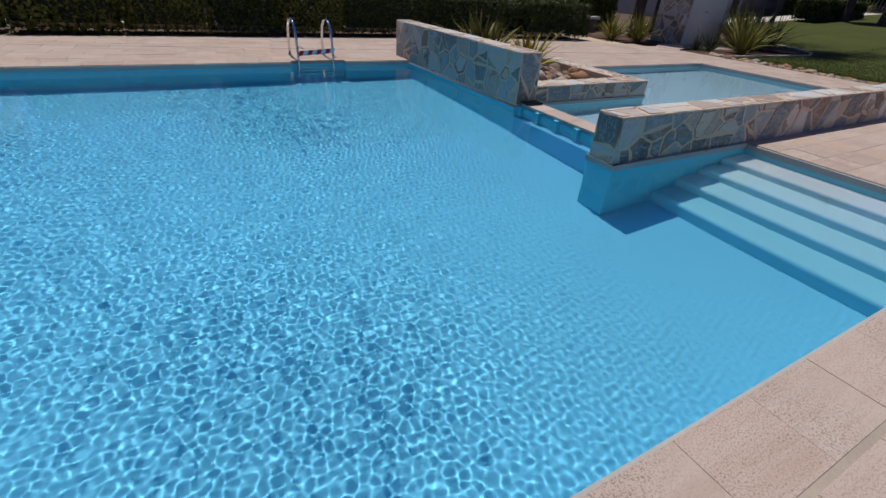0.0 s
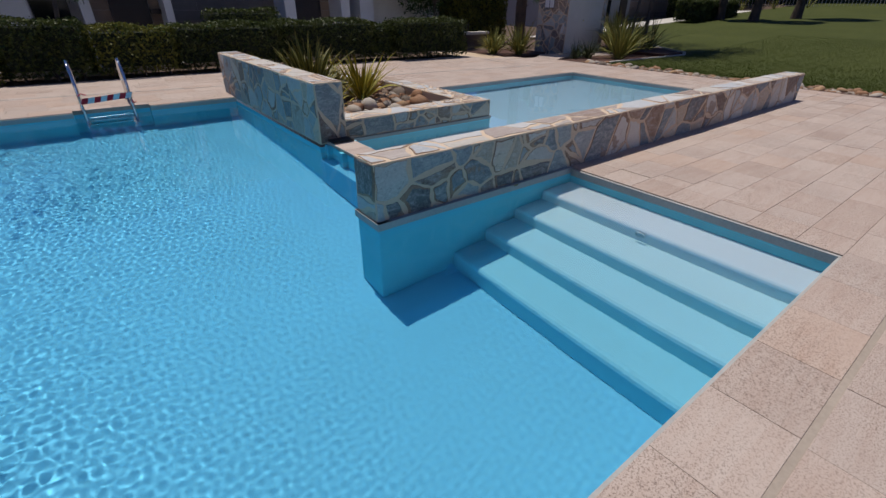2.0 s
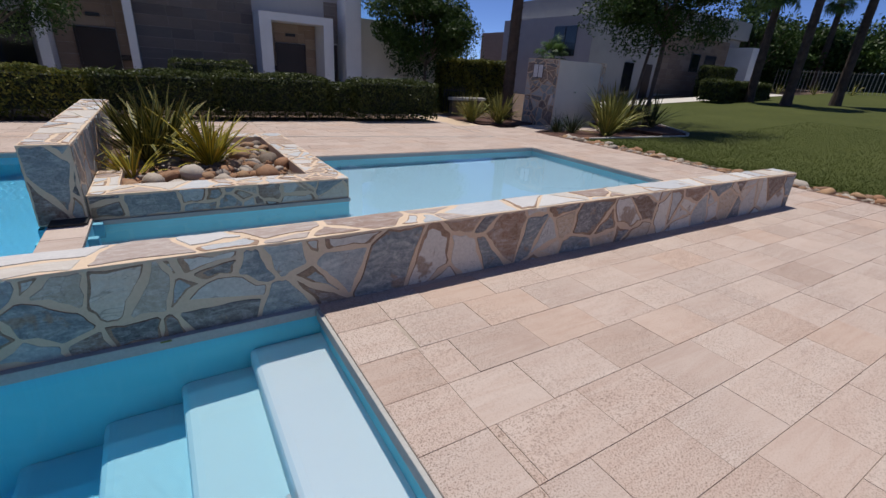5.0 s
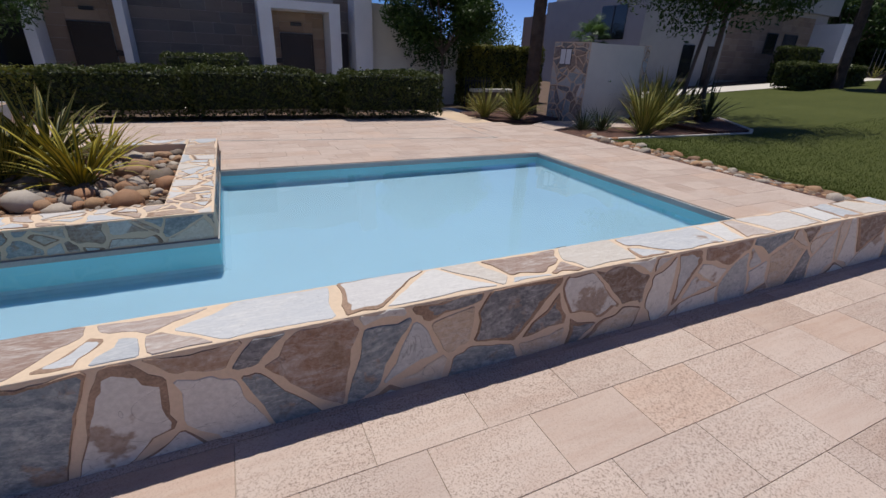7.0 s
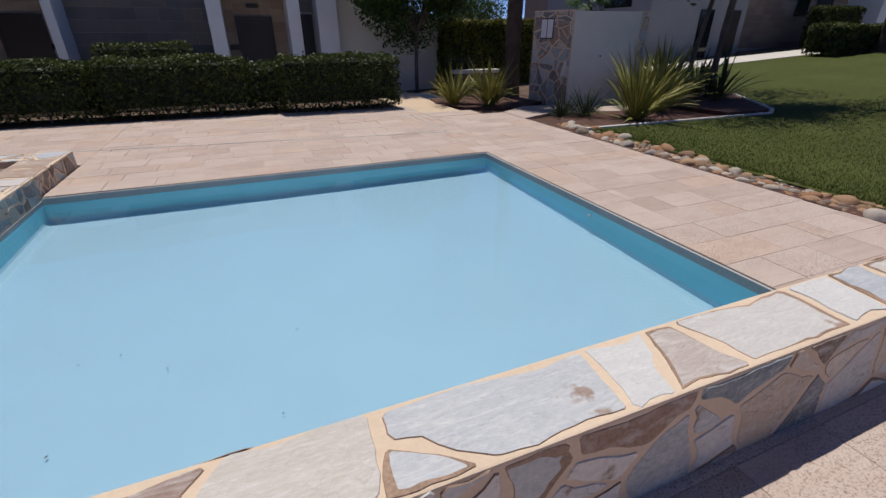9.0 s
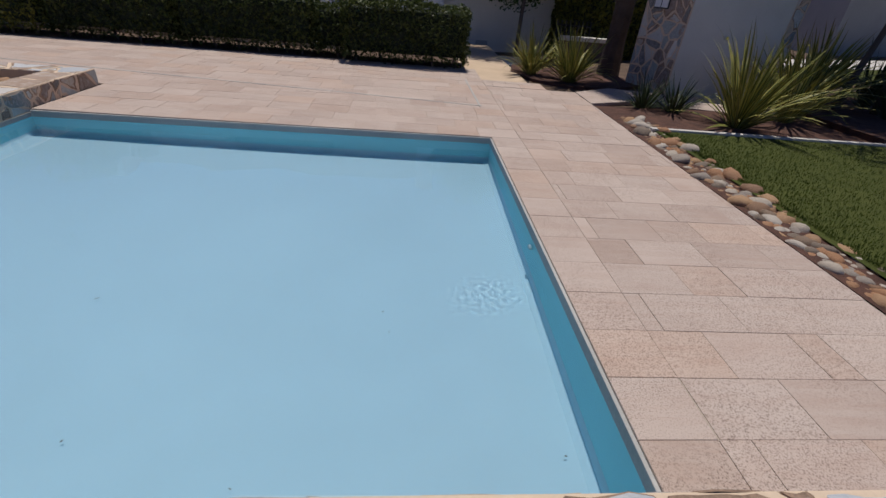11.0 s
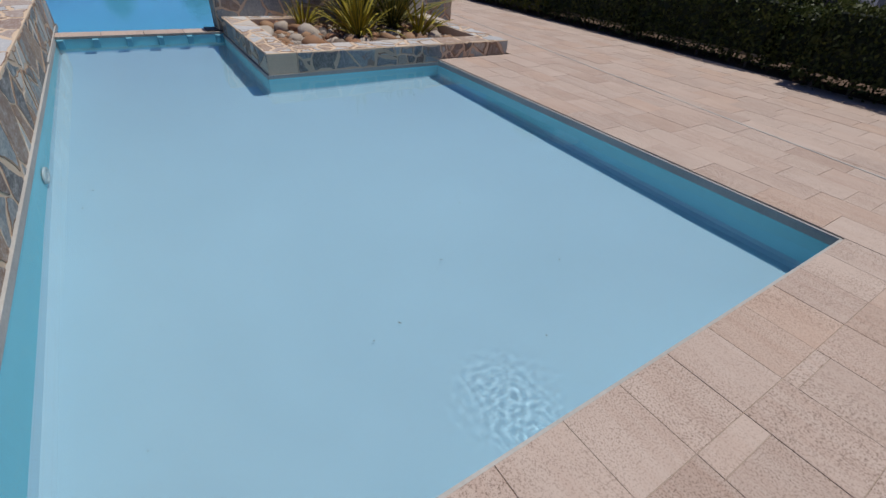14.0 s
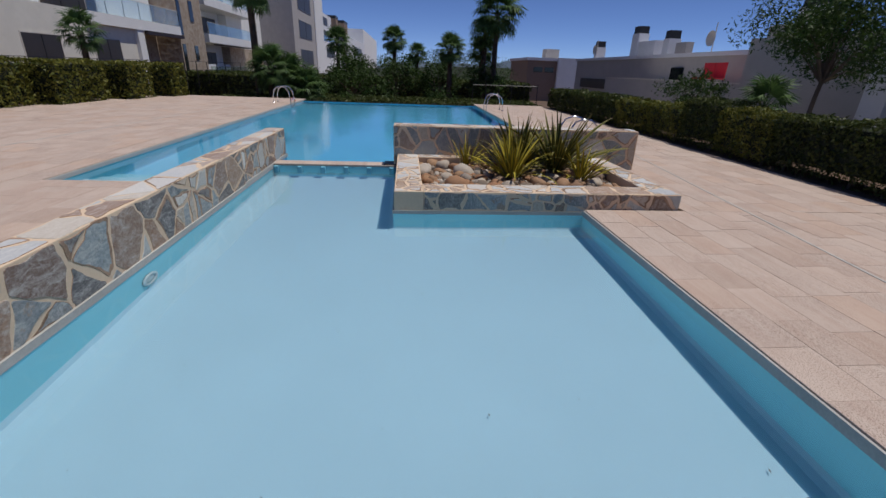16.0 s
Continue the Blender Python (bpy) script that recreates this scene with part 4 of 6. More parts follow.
def tree(x, y, z, height, crown_r, crown_h, seed, label, leaves=5200, leaf=0.055, trunk_r=0.06, mat=None, crown_z=None, lean=(0, 0), slim=0.4, sparse=0.55, clumps=26, category="tree"):
    rng = np.random.default_rng(seed)
    top = empty("tree", x, y, z, label, category, "garden trees")
    cz = crown_z if crown_z is not None else height - crown_h * 0.5
    bm = bmesh.new()
    fork = cz - crown_h * 0.42
    tr = [(lean[0] * t, lean[1] * t + 0.03 * math.sin(5 * t), -0.05 + (fork + 0.05) * t) for t in (0, 0.25, 0.5, 0.75, 1)]
    tube(bm, tr, [trunk_r * 1.35, trunk_r * 1.05, trunk_r * 0.95, trunk_r * 0.9, trunk_r * 0.85], 8)
    part("trunk", bm, M_BARK, top, smooth=True)
    ends = []
    while len(ends) < clumps:
        p = rng.uniform(-1, 1, 3)
        if 0.25 < np.linalg.norm(p) < 1:
            ends.append(np.array([lean[0] + p[0] * crown_r, lean[1] + p[1] * crown_r, cz + p[2] * crown_h / 2]))
    bm = bmesh.new()
    base_p = Vector(tr[-1])
    for e in ends:
        mid = base_p.lerp(Vector(e), 0.5) + Vector((0, 0, 0.12 * crown_h * rng.uniform(0, 1)))
        tube(bm, [base_p - Vector((0, 0, 0.15)), mid, Vector(e)], [trunk_r * 0.45, trunk_r * 0.28, trunk_r * 0.1], 5, cap=False)
    part("branching", bm, M_BARK, top, kind="stuff")
    per = leaves // clumps
    P, O = [], []
    for e in ends:
        s = crown_r * sparse * rng.uniform(0.5, 1.0)
        d = rng.normal(size=(per, 3))
        d /= np.linalg.norm(d, axis=1, keepdims=True)
        r = s * rng.uniform(0.1, 1, (per, 1)) ** 0.6
        P.append(e + d * r * [1, 1, 0.7]), O.append(d)
    part("crown", random_leaves(rng, np.concatenate(P), leaf, 0.2, np.concatenate(O) * 0.4, mat or M_TREE, slim=slim), None, top)
    return top


def fan_leaf(rng, blades=22, r=0.62):
    """A fan palm leaf on its stalk, along +x, with split drooping tips."""
    bm = bmesh.new()
    tube(bm, [(0, 0, 0), (0.35, 0, 0.06), (0.62, 0, 0.05)], [0.018, 0.014, 0.010], 4, cap=False)
    o = Vector((0.60, 0, 0.05))
    for i in range(blades):
        a = (i / (blades - 1) - 0.5) * 4.2
        d = Vector((math.cos(a), math.sin(a), 0))
        s = Vector((-math.sin(a), math.cos(a), 0)) * (0.030 * r / 0.6)
        rr = r * (1.0 - 0.18 * abs(a) / 2.1) * rng.uniform(0.9, 1.05)
        p0, p1 = o + d * 0.03, o + d * rr * 0.6 + Vector((0, 0, 0.03 - 0.02 * (i % 2)))
        p2 = o + d * rr * 0.97 + Vector((0, 0, -rr * rng.uniform(0.15, 0.5)))
        v = [bm.verts.new(q) for q in (p0 - s * 0.15, p0 + s * 0.15, p1 + s, p1 - s, p2)]
        bm.faces.new((v[0], v[1], v[2], v[3]))
        bm.faces.new((v[3], v[2], v[4]))
    return bm


def feather_leaf(rng, length=2.4, pairs=34):
    """An arching feather palm frond along +x."""
    bm = bmesh.new()
    pts = [Vector((length * t * (1 - 0.12 * t), 0, length * (0.42 * t - 0.62 * t * t))) for t in [k / 8 for k in range(9)]]
    tube(bm, pts, [0.025 * (1 - 0.9 * k / 8) for k in range(9)], 4, cap=False)
    for i in range(pairs):
        t = 0.12 + 0.86 * i / pairs
        k = min(7, int(t * 8))
        p = pts[k].lerp(pts[k + 1], t * 8 - k)
        ll = 0.42 * math.sin(math.pi * min(1, 0.18 + t * 0.85)) + 0.06
        for s in (-1, 1):
            tip = p + Vector((ll * 0.45, s * ll * 0.75, -ll * rng.uniform(0.25, 0.7)))
            v = [bm.verts.new(q) for q in (p, p + Vector((0.035, 0, 0.0)), tip)]
            bm.faces.new(v)
    return bm


_palm_leaves = {}


def palm(x, y, z, height, seed, label, kind_leaf="fan", leaves=34, scale=1.0, trunk_r=0.2, lean=(0, 0), skirt=True):
    rnd = random.Random(seed)
    if kind_leaf not in _palm_leaves:
        rg = np.random.default_rng(5)
        _palm_leaves[kind_leaf] = [mesh_from((fan_leaf if kind_leaf == "fan" else feather_leaf)(rg), "frond", M_PALM) for _ in range(3)]
    top = empty("palm_tree", x, y, z, label, "palm tree", "palm trees")
    bm = bmesh.new()
    n = 14
    pts = [(lean[0] * (k / n) ** 1.5, lean[1] * (k / n) ** 1.5, -0.1 + (height + 0.1) * k / n) for k in range(n + 1)]
    tube(bm, pts, [trunk_r * (1.35 if k == 0 else 1.1 if k == 1 else 1.0 - 0.25 * k / n) * (1 + 0.04 * (k % 2)) for k in range(n + 1)], 10)
    part("trunk", bm, M_PALMBARK, top, smooth=False)
    bm = bmesh.new()
    for k in range(int(height * 34)):
        t = rnd.uniform(0.02, 1)
        a = rnd.uniform(0, 2 * math.pi)
        q = Vector((lean[0] * t ** 1.5, lean[1] * t ** 1.5, height * t))
        d = Vector((math.cos(a), math.sin(a), 0))
        s = Vector((-d.y, d.x, 0)) * 0.035
        rr = trunk_r * (1 - 0.25 * t)
        v = [bm.verts.new(p) for p in (q + d * rr * 0.95 - s, q + d * rr * 0.95 + s, q + d * (rr + rnd.uniform(0.02, 0.08)) + Vector((0, 0, 0.10)))]
        bm.faces.new(v)
    part("bark_stub", bm, M_PALMBARK, top, kind="stuff")
    for k in range(leaves):
        t = k / leaves
        a = k * 2.399 + rnd.uniform(-0.2, 0.2)
        pitch = radians(78 - 135 * t + rnd.uniform(-8, 8))
        ob = new("frond", _palm_leaves[kind_leaf][k % 3])
        ob.parent = top
        s = scale * rnd.uniform(0.85, 1.1)
        ob.matrix_basis = Matrix.Translation((lean[0], lean[1], height - 0.15 + 0.1 * (1 - t))) @ Euler((0, 0, a)).to_matrix().to_4x4() @ Euler((rnd.uniform(-0.3, 0.3), -pitch, 0)).to_matrix().to_4x4() @ Matrix.Diagonal((s, s, s, 1))
    return top


# ---- hedges along the terrace ----
D_GREEN = "dark green clipped hedge on thin bare stems beside the terrace"
segs = [(-10.2, -8.6, 0.80), (-8.5, -6.7, 0.84), (-6.6, -5.0, 0.80), (-4.9, -3.2, 0.84), (-3.1, -1.3, 0.80), (-1.25, 0.35, 0.82), (0.4, 1.75, 1.02), (1.8, 3.3, 0.90),
        (3.3, 5.6, 0.93), (5.6, 8.15, 0.97), (8.15, 8.75, 0.86), (8.75, 11.05, 0.99)]
for i, (a, b, zt) in enumerate(segs):
    near = a > -2
    hedge(a + 0.01, b - 0.01, 11.50 if b < 10 else 11.12, 12.45 if b < 10 else 12.2, -0.05, zt, 40 + i, D_GREEN if zt < 1.0 else "taller dark green clipped hedge on bare stems beside the terrace", dens=1000 if near else 420,
          leaf=0.034 if near else 0.055, sides="swte" if near else "ste", mat=M_HEDGE_Y if i in (4, 5, 7) else M_HEDGE, gap=0.14)
for i, (a, b) in enumerate([(-1.5, 1.2), (-4.4, -1.7), (-7.2, -4.6), (-9.2, -7.6), (-11.0, -9.8)]):
    hedge(a, b, -8.3 + 0.55 * i, -7.2 + 0.55 * i, -0.06, 1.28, 80 + i, "sunlit green hedge with golden tips edging the terrace", "far hedge", dens=330, leaf=0.06, mat=M_HEDGE_Y, sides="net", gap=0.02, stems=False)
structure("bed_south", box_bm(-11.5, 2.5, -9.5, -6.8, -0.2, -0.02), M_SOIL)
bm = bmesh.new()
poly_prism(bm, [(-11, D_N + 0.01), (8.9, D_N + 0.01), (9.9, 10.9), (11.0, 10.3), (11.0, 12.9), (-11, 12.9)], -0.3, -0.018)
structure("bed_hedge", bm, M_SOIL, label="dry soil bed under the hedge")
structure("path_back", box_bm(-12, 13.0, 13.1, 14.6, -0.5, -0.135), M_CONC, label="pale path behind the hedge")
structure("kerb_back", box_bm(-12, 11.0, 12.75, 13.05, -0.3, 0.10), M_CONC, label="pale kerb behind the hedge")

# ---- planter: flax and river stones ----
FL = "striped green and yellow flax plant among river stones in the planter"
flax(4.42, 7.15, 0.07, 1.06, 95, M_FLAX_P, FL, 1, 1.15, droop=1.15, width=0.056)
flax(4.22, 6.62, 0.07, 1.0, 80, M_FLAX_P, FL, 3, 1.15, droop=1.15, width=0.056)
flax(4.90, 6.35, 0.07, 0.84, 90, M_FLAX_Y, "golden yellow flax plant among river stones in the planter", 2, 1.2, droop=1.15, width=0.056)
flax(4.08, 5.80, 0.07, 0.52, 60, M_FLAX_Y, "small yellow-green flax plant among river stones in the planter", 5, 1.2, droop=1.15, width=0.056)
flax(4.92, 7.35, 0.07, 0.66, 44, M_FLAX_Y, "golden yellow flax plant among river stones in the planter", 4, 1.2, droop=1.15, width=0.056)
# ---- flax in the beds ----
BED = "striped flax plant in the bark-mulched bed beside the terrace"
flax(14.62, 8.15, -0.03, 1.32, 130, M_FLAX, BED, 11, 0.95)
flax(15.75, 8.65, 0.0, 1.3, 80, M_FLAX, BED, 12, 0.95)
flax(17.75, 8.95, 0.08, 1.2, 70, M_FLAX_D, "dark green flax plant at the foot of a tree", 13, 1.0)
flax(16.2, 9.35, 0.0, 1.35, 90, M_FLAX, BED, 22, 1.0)
flax(16.9, 9.75, 0.08, 1.4, 90, M_FLAX, BED, 23, 1.0)
flax(17.5, 10.3, 0.08, 1.4, 80, M_FLAX, BED, 24, 1.0)
flax(18.2, 9.9, 0.08, 1.2, 70, M_FLAX_D, "dark green flax plant at the foot of a tree", 25, 1.0)
flax(13.62, 8.95, -0.04, 0.62, 80, M_FLAX_D, "small dark green leafy plant in the bark-mulched bed", 14, 1.0, group="small bed plants", width=0.05)
flax(14.02, 8.80, -0.04, 0.70, 80, M_FLAX_D, "small dark green leafy plant in the bark-mulched bed", 15, 1.0, group="small bed plants", width=0.05)
flax(12.98, 10.72, -0.01, 1.1, 160, M_FLAX, "striped flax plant beside the palm and the sandy path", 16, 1.0)
flax(12.35, 11.25, -0.01, 1.0, 130, M_FLAX, "striped flax plant beside the palm and the sandy path", 17, 1.0)
for i, (fx, fy) in enumerate([(38.0, 15.6), (40.0, 15.2), (42.5, 14.0), (44.5, 12.6)]):
    flax(fx, fy, ground_z(fx, 10), 1.1, 24, M_FLAX, "striped flax plant before the far fence", 18 + i, 1.0, group="far flax plants", width=0.06)


def pebble_mesh(rnd):
    bm = bmesh.new()
    bmesh.ops.create_icosphere(bm, subdivisions=2, radius=1)
    sx, sy, sz = rnd.uniform(0.8, 1.25), rnd.uniform(0.65, 1.0), rnd.uniform(0.45, 0.75)
    off = Vector((rnd.uniform(0, 50), 0, 0))
    for v in bm.verts:
        k = 1 + 0.42 * noise.noise(v.co * 0.9 + off) + 0.12 * noise.noise(v.co * 2.4 + off)
        v.co = Vector((v.co.x * sx, v.co.y * sy, v.co.z * sz)) * k
    return mesh_from(bm, "river_stone", M_PEBBLE, True)


prnd = random.Random(5)
pebbles = [pebble_mesh(prnd) for _ in range(14)]
placed = []


_singles, _rest = {}, []


def put_stone(x, y, z, s, label, group):
    """Lays a stone; the nearest are objects of their own, the others go into one heap."""
    m = pose(x, y, z + s * 0.28, prnd.uniform(-18, 18), prnd.uniform(-18, 18), prnd.uniform(0, 360)) @ Matrix.Diagonal((s, s, s, 1))
    me = prnd.choice(pebbles)
    near = (y < 6.75 and x > 4.0) if group == "planter stones" else 3.4 < y < 8.4
    _singles[group] = _singles.get(group, 0) + near
    if near and _singles[group] <= (175 if group == "planter stones" else 220):
        ob = new("river_stone", me)
        ob.matrix_world = m
        tagged(ob, label, "stone", group)
    else:
        _rest.append((me, m))


P_LAB = "rounded brown and grey river stone lying in the planter"
for _ in range(3000):
    if len(placed) > 480:
        break
    x, y, s = prnd.uniform(3.9, 5.70), prnd.uniform(5.1, 7.74), prnd.choice((0.03, 0.045, 0.06, 0.08, 0.11, 0.14))
    if x < 4.05 and y < 5.8 or any((x - a) ** 2 + (y - b) ** 2 < (0.62 * (s + r)) ** 2 for a, b, r in placed):
        continue
    placed.append((x, y, s))
    put_stone(x, y, 0.06, s, P_LAB, "planter stones")
placed = []


def border(t):
    """Centre line of the stone border, from the shower bed along the lawn."""
    pts = [(13.12, 8.0), (13.06, 6.9), (13.03, 5.5), (13.02, 4.0), (13.05, 2.6), (13.08, 1.0), (13.1, -2.5)]
    k = min(len(pts) - 2, int(t * (len(pts) - 1)))
    f = t * (len(pts) - 1) - k
    return pts[k][0] + f * (pts[k + 1][0] - pts[k][0]), pts[k][1] + f * (pts[k + 1][1] - pts[k][1])


for _ in range(9000):
    if len(placed) > 560:
        break
    t, s = prnd.random() ** 1.0, prnd.choice((0.05, 0.065, 0.085, 0.12))
    x, y = border(t)
    x += prnd.uniform(-0.17, 0.19)
    y += prnd.uniform(-0.2, 0.2)
    if x < 12.86 or x > 13.32 or any((x - a) ** 2 + (y - b) ** 2 < (0.5 * (s + r)) ** 2 for a, b, r in placed):
        continue
    placed.append((x, y, s))
    put_stone(x, y, -0.04, s, "rounded tan river stone in the border between paving and lawn", "border stones")
hv, hf = [], []
for me, m in _rest:
    n = len(hv)
    hv += [tuple(m @ v.co) for v in me.vertices]
    hf += [tuple(n + k for k in p.vertices) for p in me.polygons]
heap = bpy.data.meshes.new("river_stones")
heap.from_pydata(hv, [], hf)
heap.materials.append(M_PEBBLE_JOINED)
heap.polygons.foreach_set("use_smooth", [True] * len(hf))
tagged(new("river_stones", heap), "rounded brown and grey river stones farther off", "stones", kind="stuff")
bm = bmesh.new()
poly_prism(bm, [(12.80, -4), (13.25, -4), (13.25, 7.6), (17.5, 7.55), (19.2, 9.6), (16.6, 10.9), (15.2, 9.1), (12.80, 8.87)], -0.1, -0.001)
structure("bed_mulch", bm, M_MULCH, label="dark red bark mulch bed")
bm = bmesh.new()
poly_prism(bm, [(16.4, 7.64), (17.5, 7.62), (19.15, 9.6), (18.7, 11.4), (16.2, 11.2)], -0.1, 0.085)
structure("bed_mulch_mound", bm, M_MULCH, label="dark red bark mulch bed")
bm = bmesh.new()
poly_prism(bm, [(12.0, 11.5), (12.3, 10.75), (12.95, 10.32), (13.7, 10.4), (14.5, 10.9), (14.3, 12.4), (12.2, 12.4)], -0.1, -0.002)
structure("bed_palm", bm, M_MULCH, label="dark bark mulch bed round the palm")
for nm, a, b in (("bed_edging", Vector((13.1, 7.60)), Vector((17.5, 7.52))), ("bed_edging_end", Vector((17.52, 7.53)), Vector((19.2, 9.6)))):
    d = (b - a).normalized()
    nn = Vector((-d.y, d.x)) * 0.07
    bm = bmesh.new()
    poly_prism(bm, [a, b, b + nn, a + nn], -0.05, 0.11 if "end" in nm else 0.04)
    structure(nm, bm, M_CONC)

# ---- trees and palms ----
tree(12.87, 15.2, -0.33, 4.4, 1.75, 2.9, 31, "small broad-leaved tree with a slender trunk against a white wall", 24000, 0.06, 0.055, crown_z=3.15)
tree(17.9, 9.3, 0.07, 5.2, 2.3, 3.0, 32, "broad-leaved garden tree growing in the mulched bed", 18000, 0.06, 0.075, crown_z=4.0, lean=(0.15, 0.1))
tree(17.3, 9.5, 0.07, 4.6, 1.2, 2.0, 33, "slender garden tree leaning slightly in the mulched bed", 5000, 0.06, 0.05, crown_z=3.8, lean=(0.5, 0.1))
tree(1.2, 13.9, -0.2, 3.6, 1.45, 2.2, 34, "feathery green tree with a leaning trunk behind the hedge", 13000, 0.05, 0.05, crown_z=2.75, lean=(0.35, -0.1), slim=0.3)
palm(14.2, 11.95, -0.1, 6.2, 51, "tall fan palm with a rough brown trunk beside the shower wall", trunk_r=0.19)
for i, (px, py, ph) in enumerate([(31.7, 11.1, 6.5), (34.2, 9.9, 7.0), (31.9, 13.0, 5.6)]):
    palm(px, py, ground_z(px, 10), ph, 60 + i, "fan palm with a rough dark trunk on the lawn", scale=1.3, trunk_r=0.22)
palm(18.3, 14.4, -0.1, 2.3, 70, "young fan palm showing above the shower wall", leaves=22, scale=0.7, trunk_r=0.12)

# blades of grass where the lawn comes nearest
grng = np.random.default_rng(4)
n = 80000
gx, gy = 13.2 + 12 * grng.uniform(0, 1, n) ** 1.9, grng.uniform(-1.5, 7.5, n)
gc = np.stack([gx, gy, np.array([ground_z(a, 5.0) for a in gx]) + 0.028], 1)
gv = grng.normal(0, 0.35, (n, 3))
gv[:, 2] = 1
gv *= (0.017 * grng.uniform(0.5, 1.3, n) / np.linalg.norm(gv, axis=1))[:, None]
gu = np.cross(gv, grng.normal(size=(n, 3)))
gu *= 0.0030 / np.linalg.norm(gu, axis=1, keepdims=True)
tagged(new("grass", quads_mesh("grass", gc, gu, gv, M_GRASS)), "short green blades of grass at the edge of the lawn", "grass", kind="stuff")


# ---- pool ladders ----
def ladder(x, y, face, label, taped=False):
    """Two bent steel rails and three treads; face +1 where the deck lies towards +y."""
    top = empty("pool_ladder", x, y, 0, label, "pool ladder", "pool ladders", 0 if face > 0 else 180)
    for sx in (-0.305, 0.305):
        pts = [(sx, 0.62, 0.0), (sx, 0.62, 0.30), (sx, 0.56, 0.50), (sx, 0.42, 0.615), (sx, 0.26, 0.635), (sx, 0.10, 0.58), (sx, 0.01, 0.44), (sx, -0.035, 0.20), (sx, -0.04, -0.2), (sx, -0.04, -0.75)]
        bm = bmesh.new()
        tube(bm, pts, 0.0215, 10)
        part("rail", bm, M_CHROME, top, smooth=True)
        bm = bmesh.new()
        tube(bm, [(sx, 0.62, 0.0), (sx, 0.62, 0.012)], 0.045, 12)
        part("flange", bm, M_CHROME, top)
    for z in (-0.16, -0.40, -0.64):
        part("tread", box_bm(-0.285, 0.285, -0.075, 0.0, z - 0.012, z + 0.012, bevel=0.005), M_CHROME, top)
    if taped:
        n = 8
        for k in range(n):
            bm = bmesh.new()
            xa, xb = -0.31 + 0.62 * k / n, -0.31 + 0.62 * (k + 1) / n
            za, zb = 0.145 + 0.02 * math.sin(4 * xa), 0.145 + 0.02 * math.sin(4 * xb)
            s = 0.035
            vs = [bm.verts.new(p) for p in ((xa, -0.055, za - 0.04), (xb, -0.055, zb - 0.04), (xb + s, -0.055, zb + 0.04), (xa + s, -0.055, za + 0.04),
                                            (xa, -0.058, za - 0.04), (xb, -0.058, zb - 0.04), (xb + s, -0.058, zb + 0.04), (xa + s, -0.058, za + 0.04))]
            bm.faces.new(vs[:4]), bm.faces.new(vs[4:][::-1])
            part("tape_stripe", bm, M_RED if k % 2 == 0 else M_WHITE, top, "red stripe of barrier tape" if k % 2 == 0 else "white stripe of barrier tape")
        bm = bmesh.new()
        tube(bm, [(-0.31, -0.05, 0.20), (-0.27, -0.10, 0.24), (-0.22, -0.08, 0.21)], 0.008, 5)
        tube(bm, [(0.31, -0.05, 0.1), (0.33, -0.10, 0.05), (0.36, -0.07, 0.07)], 0.008, 5)
        part("tape_knot", bm, M_RED, top, "knotted ends of red barrier tape")
    return top


ladder(1.69, 8.20, 1, "polished steel pool ladder closed off with red and white barrier tape", True)
ladder(-7.6, 8.12, 1, "polished steel pool ladder at the far end of the pool")
ladder(-8.3, 0.21, -1, "polished steel pool ladder closed off with red and white barrier tape", True)


# ---- pool fittings ----
def disc_fitting(name, x, y, z, axis, r, label):
    top = empty(name, x, y, z, label, "pool fitting", "pool fittings")
    rot = Euler((radians(-90), 0, 0) if axis == "y" else (0, radians(-90), 0)).to_matrix().to_4x4()
    for nm, ri, ro, h in (("ring", r * 0.62, r, 0.018), ("hub", 0.0, r * 0.52, 0.012)):
        bm = bmesh.new()
        n = 24
        prof = [(ro, 0), (ro, h * 0.6), (ro - 0.006, h), (ri + 0.004, h), (ri, h * 0.4)] if ri else [(ro, 0), (ro, h * 0.5), (ro * 0.8, h), (0.001, h)]
        rings = [[bm.verts.new((p * math.cos(a), p * math.sin(a), q)) for a in (2 * math.pi * k / n for k in range(n))] for p, q in prof]
        for a, b in zip(rings, rings[1:]):
            for k in range(n):
                bm.faces.new((a[k], a[(k + 1) % n], b[(k + 1) % n], b[k]))
        bmesh.ops.transform(bm, matrix=rot, verts=bm.verts)
        part(nm, bm, M_WHITE_PLASTIC, top, smooth=True)


M_WHITE_PLASTIC = plain("white_plastic", (0.52, 0.60, 0.62), 0.4, grain=0.03, bumps=0.05)
disc_fitting("pool_inlet", 7.56, 2.752, -0.37, "y", 0.105, "round white plastic inlet in the wall of the children's pool")
disc_fitting("step_inlet", 4.672, 1.37, -0.33, "x", 0.045, "round white plastic inlet in the riser of a pool step")
disc_fitting("pool_inlet", 10.905, 4.83, -0.20, "x", 0.028, "small round inlet in the end wall of the children's pool")

# ---- specks on the floor of the children's pool ----
drnd = random.Random(9)
bm = bmesh.new()
for _ in range(90):
    x, y = drnd.uniform(4.2, 10.8), drnd.uniform(2.9, 6.8)
    if x < 6.3 and y > 4.5:
        continue
    s, a = drnd.uniform(0.003, 0.010), drnd.uniform(0, 3.14)
    d, n = Vector((math.cos(a), math.sin(a), 0)) * s * drnd.uniform(0.8, 2.2), Vector((-math.sin(a), math.cos(a), 0)) * s * 0.5
    c = Vector((x, y, -0.565))
    vs = [bm.verts.new(p) for p in (c - d, c + n, c + d, c - n)]
    bm.faces.new(vs)
me = mesh_from(bm, "leaf_specks", M_SOIL)
